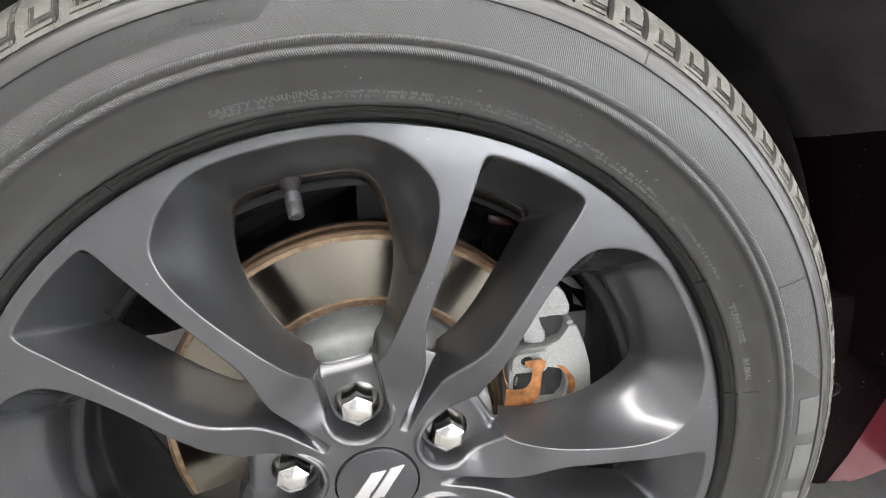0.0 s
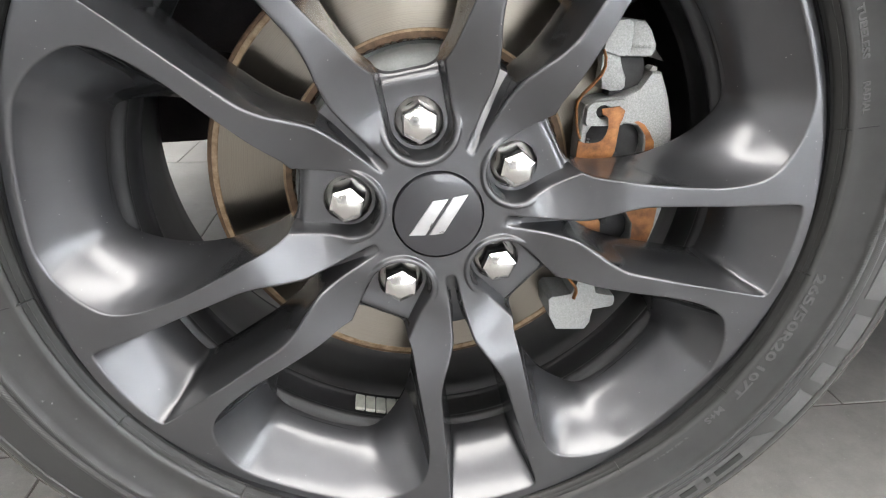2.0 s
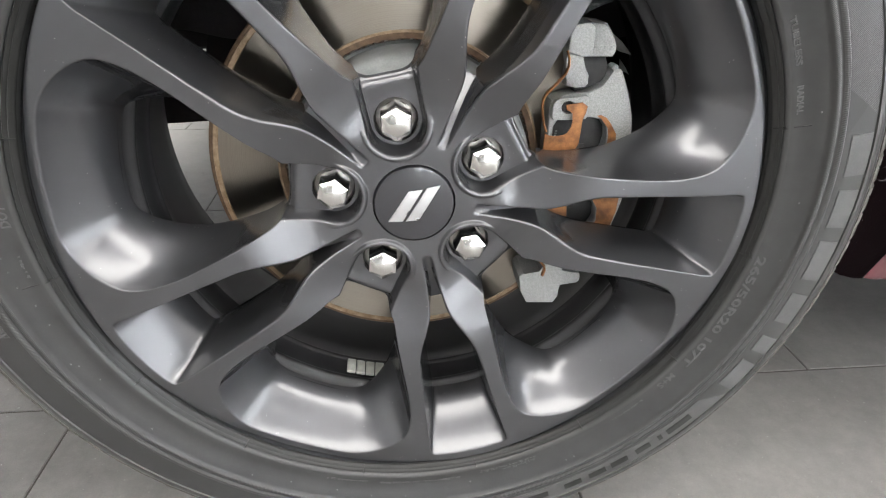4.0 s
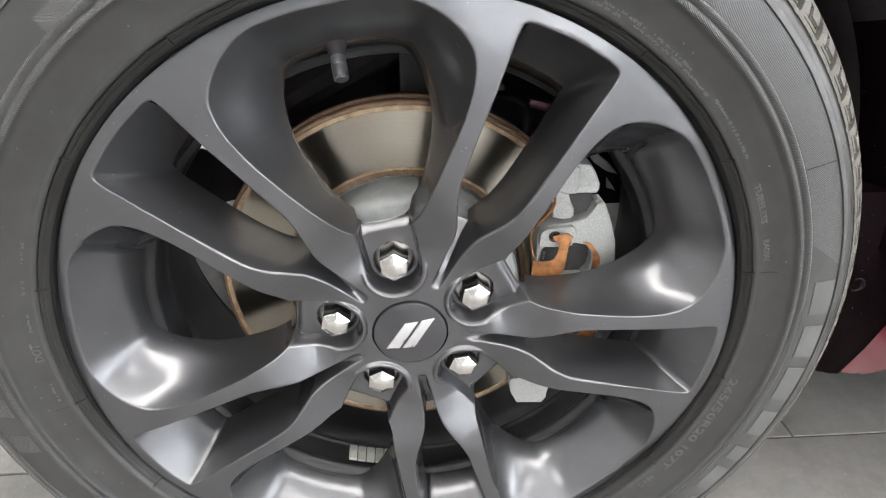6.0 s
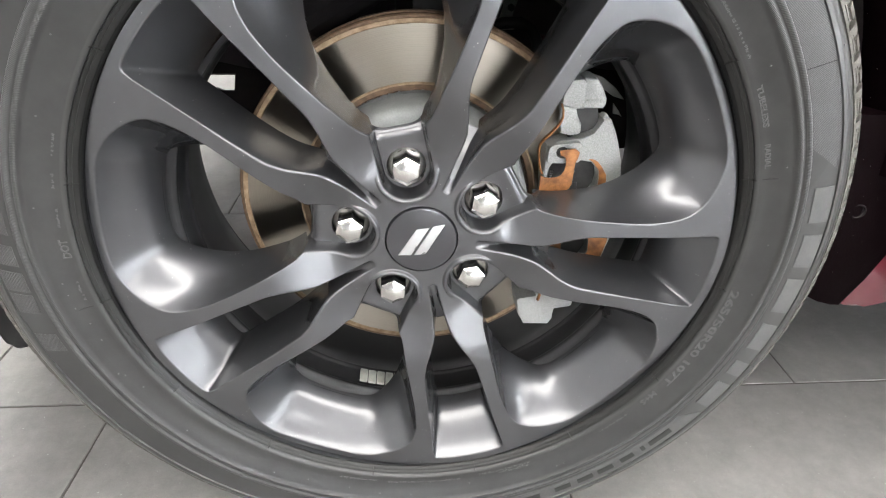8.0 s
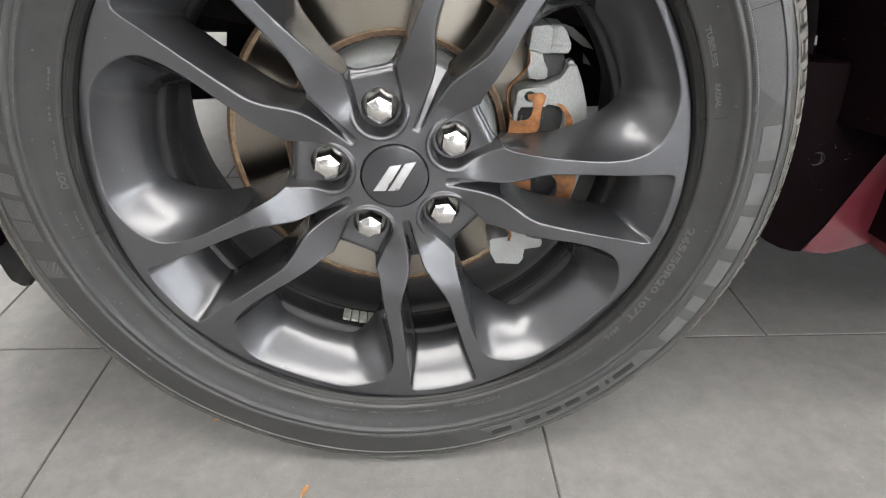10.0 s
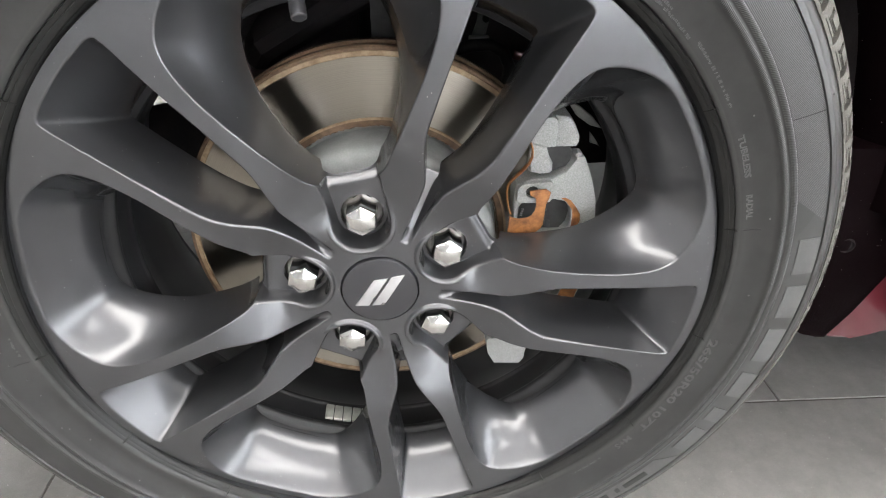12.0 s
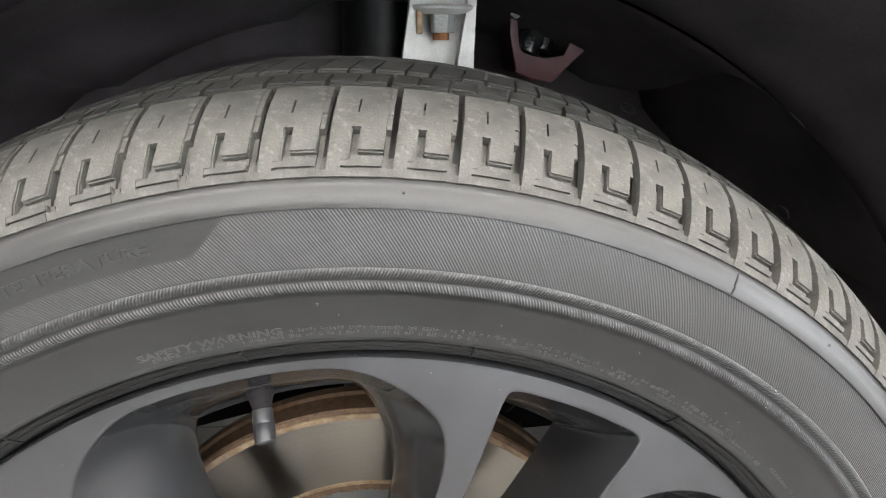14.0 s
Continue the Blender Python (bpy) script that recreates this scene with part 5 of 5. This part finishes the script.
plate(bm, [(-0.430, 0.345), (-0.470, 0.340), (-0.4715, 0.2378), (-0.4700, 0.2182), (-0.4677, 0.2020), (-0.4655, 0.1950), (-0.4631, 0.1896), (-0.4595, 0.1860), (-0.4546, 0.1845), (-0.4495, 0.1856), (-0.4453, 0.1886), (-0.4400, 0.1935), (-0.4357, 0.2001), (-0.4256, 0.2179), (-0.420, 0.250)], 0.118, 0.330, 0.005)
part("air_deflector", bm, "black", car, "black rubber air deflector hanging down")


def liner_mesh():
    """A ribbed plastic shell over the wheel, with its inner wall."""
    bm = bmesh.new()
    n = 90
    rows = []
    for y in np.linspace(0.130, 0.360, 10):
        row = []
        for i in range(n + 1):
            a = radians(3.0 + 187 * i / n)
            fold = 0.014 * math.exp(-((math.degrees(a) - 52.5) / 1.3) ** 2) + 0.010 * math.exp(-((math.degrees(a) - 41.0) / 2.2) ** 2) + 0.012 * math.exp(-((math.degrees(a) - 27.0) / 1.8) ** 2)
            r = 0.452 + (fold + 0.012 * smooth(math.sin(a * 9), 0.2, 0.7)) * smooth(y, 0.130, 0.175) - 0.008 * (1 - smooth(a, 0.0, 0.5)) - 0.05 * smooth(y, 0.22, 0.345) * (0.35 if a < 0.6 or a > 2.5 else 1.0) * 0.6
            row.append(bm.verts.new((r * math.cos(a), y, CZ + r * math.sin(a))))
        rows.append(row)
    for p, q in zip(rows, rows[1:]):
        for i in range(n):
            bm.faces.new((p[i], p[i + 1], q[i + 1], q[i]))
    # inner wall above the axle line, open below for the suspension
    back = rows[-1]
    foot = [bm.verts.new((v.co.x * 0.98, 0.362, min(v.co.z, 0.448 + 0.006 * math.sin(40 * v.co.x)))) for v in back]
    for i in range(n):
        if back[i].co.z > 0.45 and back[i + 1].co.z > 0.45:
            bm.faces.new((back[i], back[i + 1], foot[i + 1], foot[i]))
    g = bmesh.ops.solidify(bm, geom=bm.faces[:], thickness=-0.003)
    return bm


LIP = [(0.535, 0.012), (0.512, 0.022), (0.492, 0.055), (0.474, 0.090), (0.462, 0.116), (0.4545, 0.134), (0.4550, 0.138), (0.466, 0.124), (0.492, 0.110), (0.54, 0.030)]
# lower end toned down to the shaded red, the rest matt black
part("arch_lip", lathe(bmesh.new(), LIP, 16, 3, 31, True), "arch_end", car, "lower end of the arch lip, coloured darker as if shaded", WHEEL_AT)
part("arch_lip", lathe(bmesh.new(), LIP, 78, 31, 190, True), "matt_black", car, "matt black lip inside the arch", WHEEL_AT)
part("wheel_arch_liner", liner_mesh(), "liner", car, "black moulded plastic wheel arch liner", angle=30)
for x, y, z in ((0.2370, 0.300, 0.7150), (0.3900, 0.14, 0.560), (0.345, 0.22, 0.64)):
    bm = lathe(bmesh.new(), [(0.0, -0.004), (0.005, -0.0035), (0.0075, -0.0010), (0.0078, 0.001), (0.0, 0.002)], 20)
    part("liner_clip", bm, "grey_cap", car, "grey plastic push clip", look((x, y, z), (x * 2, y + 0.1, z + (z - CZ))) @ pose(0, 0, 0, 90, 0, 0))
bm = bmesh.new()
box(bm, (-0.55, 0.41, 0.42), (3.6, 1.75, 0.52), 0.02)
part("underbody", bm, "under", car, "dark coated underbody")
# the body closed above and at its ends
bm = bmesh.new()
box(bm, (-0.75, -0.050, 1.000), (3.6, 1.950, 1.030), 0.014, 3)
part("bonnet", bm, "maroon", car, "dark red painted bonnet")
bm = bmesh.new()
box(bm, (-0.780, -0.030, 0.300), (-0.752, 1.930, 0.998), 0.012, 3)
part("front_panel", bm, "maroon", car, "dark red painted front end")
bm = bmesh.new()
box(bm, (3.602, -0.030, 0.300), (3.630, 1.930, 0.998), 0.012, 3)
part("rear_panel", bm, "maroon", car, "dark red painted end panel")
bm = bmesh.new()
box(bm, (-0.55, 1.75, 0.42), (3.6, 1.90, 0.95), 0.02)
part("far_sill", bm, "maroon", car, "dark red far side of the body")

# suspension behind the wheel
part("axle_shaft", tube(bmesh.new(), [(0, 0.16, CZ), (0, 0.30, CZ + 0.005), (0, 0.70, CZ + 0.02)], 0.02, 16), "under", car, "dark axle shaft")
bm = bmesh.new()
plate(bm, [(-0.075, 0.300), (0.060, 0.295), (0.110, 0.360), (0.100, 0.470), (-0.090, 0.470), (-0.100, 0.360)], 0.165, 0.215, 0.010)
part("knuckle", bm, "under", car, "dark cast steering knuckle")
bm = bmesh.new()
plate(bm, [(-0.004, 0.480), (0.050, 0.480), (0.050, 0.640), (-0.004, 0.640)], 0.152, 0.160, 0.002)
part("knuckle_tower", bm, "pad", car, "grey cast knuckle plate")
bm = bmesh.new()
plate(bm, [(0.106, 0.502), (0.122, 0.502), (0.126, 0.520), (0.136, 0.548), (0.124, 0.552), (0.112, 0.545), (0.112, 0.520)], 0.352, 0.358, 0.001)
sensor = part("sensor_bracket", bm, "zinc", car, "small grey metal bracket with two bolts")
for x, z in ((0.128, 0.540), (0.121, 0.522)):
    bm = bmesh.new()
    bmesh.ops.create_cone(bm, cap_ends=True, segments=6, radius1=0.0045, radius2=0.0045, depth=0.008, matrix=Matrix.Translation((x, 0.350, z)) @ Matrix.Rotation(PI / 2, 4, "X"))
    part("bolt", bm, "pad", sensor)
bm = bmesh.new()
box(bm, (0.102, 0.345, 0.496), (0.126, 0.356, 0.502), 0.001)
part("pad", bm, "pale", sensor)
bm = bmesh.new()
plate(bm, [(-0.440, 0.345), (-0.340, 0.338), (-0.250, 0.342), (-0.130, 0.372), (-0.020, 0.360), (-0.020, 0.452), (-0.230, 0.452), (-0.236, 0.432), (-0.238, 0.414), (-0.252, 0.414), (-0.262, 0.418), (-0.290, 0.413), (-0.288, 0.428), (-0.274, 0.434), (-0.270, 0.442), (-0.275, 0.452), (-0.440, 0.452)], 0.364, 0.370, 0.001)
part("subframe", bm, "under", car, "dark coated subframe member")
bm = bmesh.new()
plate(bm, [(0.020, 0.300), (0.160, 0.330), (0.440, 0.330), (0.440, 0.470), (0.250, 0.470), (0.235, 0.430), (0.215, 0.430), (0.200, 0.470), (0.020, 0.470)], 0.366, 0.410, 0.006)
part("subframe", bm, "under", car, "dark coated subframe member")
bm = bmesh.new()
plate(bm, [(0.0290, 0.700), (0.0345, 0.7646), (0.0385, 0.7860), (0.0404, 0.8011), (0.0420, 0.860), (0.0850, 0.860), (0.0864, 0.8014), (0.0848, 0.7800), (0.0825, 0.7587), (0.0870, 0.700)], 0.236, 0.270, 0.004)
bracket = part("pale_bracket", bm, "pale", car, "pale grey cast suspension bracket")
for x0, x1, sign in ((0.0345, 0.0404, 1), (0.0822, 0.0864, -1)):
    bm = bmesh.new()
    plate(bm, [(x0 - 0.005 * sign, 0.700), (x0, 0.7646), (x1, 0.8011), (x1 + 0.001, 0.860), (x1 + 0.0060 * sign + 0.001, 0.860), (x1 + 0.0060 * sign, 0.8000), (x0 + 0.0085 * sign, 0.7600), (x0 + 0.0120 * sign, 0.700)], 0.2180, 0.2370, 0.003)
    part("flange", bm, "pale", bracket)
part("flange_washer", lathe(bmesh.new(), [(0.0, -0.0035), (0.0125, -0.0032), (0.0170, -0.0022), (0.0215, 0.0000), (0.0222, 0.0016), (0.0205, 0.0030), (0.0, 0.0040)], 40), "pale", bracket, "broad domed washer", Matrix.Translation((0.0628, 0.2230, 0.7945)) @ Matrix.Rotation(PI / 2, 4, "X"))
bm = bmesh.new()
bmesh.ops.create_cone(bm, cap_ends=True, segments=6, radius1=0.0088, radius2=0.0100, depth=0.0130, matrix=Matrix.Translation((0.0625, 0.2200, 0.7855)) @ Matrix.Rotation(0.35, 4, "Z"))
bmesh.ops.bevel(bm, geom=bm.edges[:], offset=0.0008, segments=2, profile=0.5, affect="EDGES")
part("nut", bm, "zinc", bracket, "zinc-plated hexagonal nut")
part("bolt_end", tube(bmesh.new(), [(0.0618, 0.2200, 0.7800), (0.0618, 0.2200, 0.7752), (0.0618, 0.2200, 0.7742)], 0.0058, 14), "orange", bracket, "rusty end of the bolt")
bm = bmesh.new()
box(bm, (0.0440, 0.2150, 0.7780), (0.0485, 0.2260, 0.7960), 0.0012)
part("spacer", bm, "rust_ring", bracket, "tan spacer beside the nut")
# a dark red channel with a black bush in it
bm = bmesh.new()
plate(bm, [(0.1262, 0.830), (0.1291, 0.7948), (0.1285, 0.7784), (0.1298, 0.7700), (0.1320, 0.7644), (0.1380, 0.7598), (0.1550, 0.7590), (0.1717, 0.7593), (0.1759, 0.7676), (0.1785, 0.7850), (0.1813, 0.8045), (0.1840, 0.830), (0.2110, 0.830), (0.2049, 0.8047), (0.2035, 0.7900), (0.1999, 0.7787), (0.1890, 0.7670), (0.1769, 0.7554), (0.1680, 0.7440), (0.1611, 0.7390), (0.1450, 0.7420), (0.1290, 0.7482), (0.1243, 0.7784), (0.1220, 0.830)], 0.2850, 0.3350, 0.0022)
part("red_bracket", bm, "dimmed_maroon", car, "dark red painted channel bracket, dimmed for the arch's shade")
for x, z, r in ((0.1510, 0.790, 0.0120), (0.1640, 0.792, 0.0085)):
    part("bush", tube(bmesh.new(), [(x - 0.010, 0.300, z - 0.026), (x, 0.302, z), (x + 0.010, 0.305, z + 0.030)], r, 18), "bush", car, "glossy black rubber bush")
bm = bmesh.new()
bmesh.ops.create_cone(bm, cap_ends=True, segments=6, radius1=0.0048, radius2=0.0052, depth=0.0100, matrix=Matrix.Translation((0.1270, 0.2800, 0.7950)) @ Matrix.Rotation(PI / 2, 4, "X"))
part("bolt_head", bm, "zinc", car, "small zinc-plated bolt head")
part("control_arm", tube(bmesh.new(), [(-0.20, 0.75, 0.40), (-0.16, 0.42, 0.47), (-0.10, 0.24, 0.53), (0.02, 0.20, 0.60)], 0.022, 12, 1.4), "under", car, "dark control arm")
part("control_arm", tube(bmesh.new(), [(0.24, 0.75, 0.36), (0.16, 0.40, 0.34), (0.05, 0.20, 0.30)], 0.022, 12, 1.4), "under", car, "dark lower control arm")
part("damper", tube(bmesh.new(), [(0.0, 0.26, 0.34), (0.01, 0.285, 0.55), (0.02, 0.30, 0.80)], 0.032, 20), "black", car, "black damper tube")
part("brake_hose", tube(bmesh.new(), [(0.060, 0.21, 0.515), (0.088, 0.20, 0.526), (0.106, 0.20, 0.527), (0.119, 0.20, 0.520), (0.126, 0.20, 0.506), (0.124, 0.20, 0.488), (0.118, 0.21, 0.47)], 0.006, 12), "black", car, "black brake hose")
bm = bmesh.new()
plate(bm, [(0.146, 0.487), (0.186, 0.478), (0.188, 0.489), (0.149, 0.498)], 0.300, 0.312, 0.003)
part("red_crossmember", bm, "maroon", car, "dark red painted member")

# ---- floor: tiles on a grout bed ----
TILE, GAP = 0.6205, 0.0032
ground = new("floor")
tagged(ground, "grey stone-look floor tiles with thin joints", "floor", kind="structure")
bm = bmesh.new()
box(bm, (-6.0, -10.0, -0.08), (6.0, 6.0, -0.0016))
bed = part("grout_bed", bm, "grout", ground, "grey grout between the tiles")
bm = bmesh.new()
box(bm, (GAP / 2, GAP / 2, -0.010), (TILE - GAP / 2, TILE - GAP / 2, 0.0), 0.0007, 1)
tile_me = finish("floor_tile", bm, "tile")
for j in range(-16, 10):
    for i in range(-10, 10):
        ob = new("floor_tile", tile_me)
        ob.parent = ground
        shift = (-0.437, -0.660)[j % 2]
        ob.matrix_basis = Matrix.Translation((shift + i * TILE, 0.222 - TILE + j * TILE, 0.0))

# a scrap of dry leaf
bm = bmesh.new()
rows = []
for i in range(9):
    f = i / 8
    w = 0.0028 * math.sin(PI * f) ** 0.8 + 0.0002
    rows.append([bm.verts.new((-0.010 + 0.02 * f, s * w, 0.0012 + 0.002 * math.sin(PI * f) + 0.0008 * abs(s))) for s in (-1, 0, 1)])
for p, q in zip(rows, rows[1:]):
    for j in range(2):
        bm.faces.new((p[j], p[j + 1], q[j + 1], q[j]))
bmesh.ops.solidify(bm, geom=bm.faces[:], thickness=-0.0004)
bm_copy = bm.copy()
leaf = part("leaf", bm, "leaf", None, "small dry orange leaf lying on the tiles", pose(-0.1135, -0.042, 0.0, 0, 0, 70))
tagged(leaf, category="leaf")
curl = part("leaf", bm_copy, "leaf", None, "tiny curled dry leaf beside the tyre", pose(-0.2458, 0.0684, 0.0, 0, 0, 15) @ Matrix.Diagonal((0.45, 0.6, 1.3, 1)))
tagged(curl, category="leaf")

# ---- hall round the car ----
for name, lo, hi in (("wall_north", (-6, 6, 0), (6, 6.15, 3.3)), ("wall_west", (-6.15, -10.15, 0), (-6, 6.15, 3.3))):
    tagged(part(name, box(bmesh.new(), lo, hi), "wall", None, "plain pale painted wall"), category="wall", kind="structure")


def glazed_wall(name, window, m, ends, glass):
    """A wall along x with one added, unseen glazed stretch, panes between slim frames, and a glowing sheet as the
    daylight outside.
    """
    (x0, x1), (g0, g1) = ends, glass
    ob = new(name)
    ob.matrix_basis = m
    tagged(ob, "pale painted wall with an added, unseen shopfront", "wall", kind="structure")
    for lo, hi in (((x0, -0.15, 0), (g0, 0, 3.3)), ((g1, -0.15, 0), (x1, 0, 3.3)), ((g0, -0.15, 0), (g1, 0, 0.2)), ((g0, -0.15, 2.9), (g1, 0, 3.3))):
        part("wall_piece", box(bmesh.new(), lo, hi), "wall", ob)
    front = new(window)
    front.matrix_basis = m
    tagged(front, "unseen glazed shopfront with slim dark frames, added for its light", "window", kind="structure")
    step = (g1 - g0 - 0.05) / 4
    for k in range(5):
        x = g0 + step * k
        part("window_frame", box(bmesh.new(), (x, -0.10, 0.2), (x + 0.05, -0.04, 2.9), 0.004), "matt_black", front)
        if k < 4:
            pane = part("pane", box(bmesh.new(), (x + 0.055, -0.074, 0.205), (x + step - 0.005, -0.066, 2.895)), "glass", front)
            pane.visible_shadow = False
    far = part("backdrop", box(bmesh.new(), (g0 - 3, -1.8, -0.5), (g1 + 3, -1.75, 4.5)), "daylight", None, "glowing sheet behind the added shopfront, serving as daylight", m)
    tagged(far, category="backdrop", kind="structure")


# both shopfronts lie out of view, added for light from front and right
glazed_wall("wall_south", "unseen_window_1", Matrix.Translation((0, -10, 0)), (-6.0, 6.0), (0.4, 5.8))
glazed_wall("wall_east", "unseen_window_2", pose(6, 0, 0, 0, 0, 90), (-10.0, 6.0), (-8.5, -0.9))
tagged(part("ceiling", box(bmesh.new(), (-6.15, -10.15, 3.3), (6.15, 6.15, 3.45)), "ceiling", None, "plain pale ceiling"), category="ceiling", kind="structure")


def strip_lamp(x, y, length=2.4):
    ob = thing("strip_lamp", "long white ceiling strip lamp, lit", "ceiling lamp", pose(x, y, 3.3), "ceiling strip lamps")
    part("housing", box(bmesh.new(), (-length / 2, -0.68, -0.05), (length / 2, 0.68, -0.002), 0.008), "ceiling", ob)
    part("tube_cover", box(bmesh.new(), (-length / 2 + 0.03, -0.65, -0.085), (length / 2 - 0.03, 0.65, -0.052), 0.012), "lit", ob, "lit diffuser")
    return ob


first = strip_lamp(1.2, -6.0)
for x, y in ((4.4, -6.0), (1.2, -8.4), (4.4, -8.4)):
    copy_thing(first, pose(x, y, 3.3))


def panel_lamp(x, y, length, width, glow="lit_fill_panel"):
    ob = thing("panel_lamp", "broad white ceiling panel lamp out of view, lit", "ceiling lamp", pose(x, y, 3.3), "ceiling panel lamps")
    part("housing", box(bmesh.new(), (-length / 2, -width / 2, -0.05), (length / 2, width / 2, -0.002), 0.008), "ceiling", ob)
    part("diffuser", box(bmesh.new(), (-length / 2 + 0.03, -width / 2 + 0.03, -0.072), (length / 2 - 0.03, width / 2 - 0.03, -0.052), 0.006), glow, ob, "lit diffuser")


# unseen panel near the east wall, added to brighten right-facing sides
panel_lamp(5.0, -1.4, 1.6, 2.2)
panel_lamp(0.4, -1.15, 7.0, 0.8, "lit_broad")
panel_lamp(0.4, -3.6, 7.0, 1.2, "lit_broad")
panel_lamp(-2.8, 1.4, 2.2, 2.4, "lit_front")
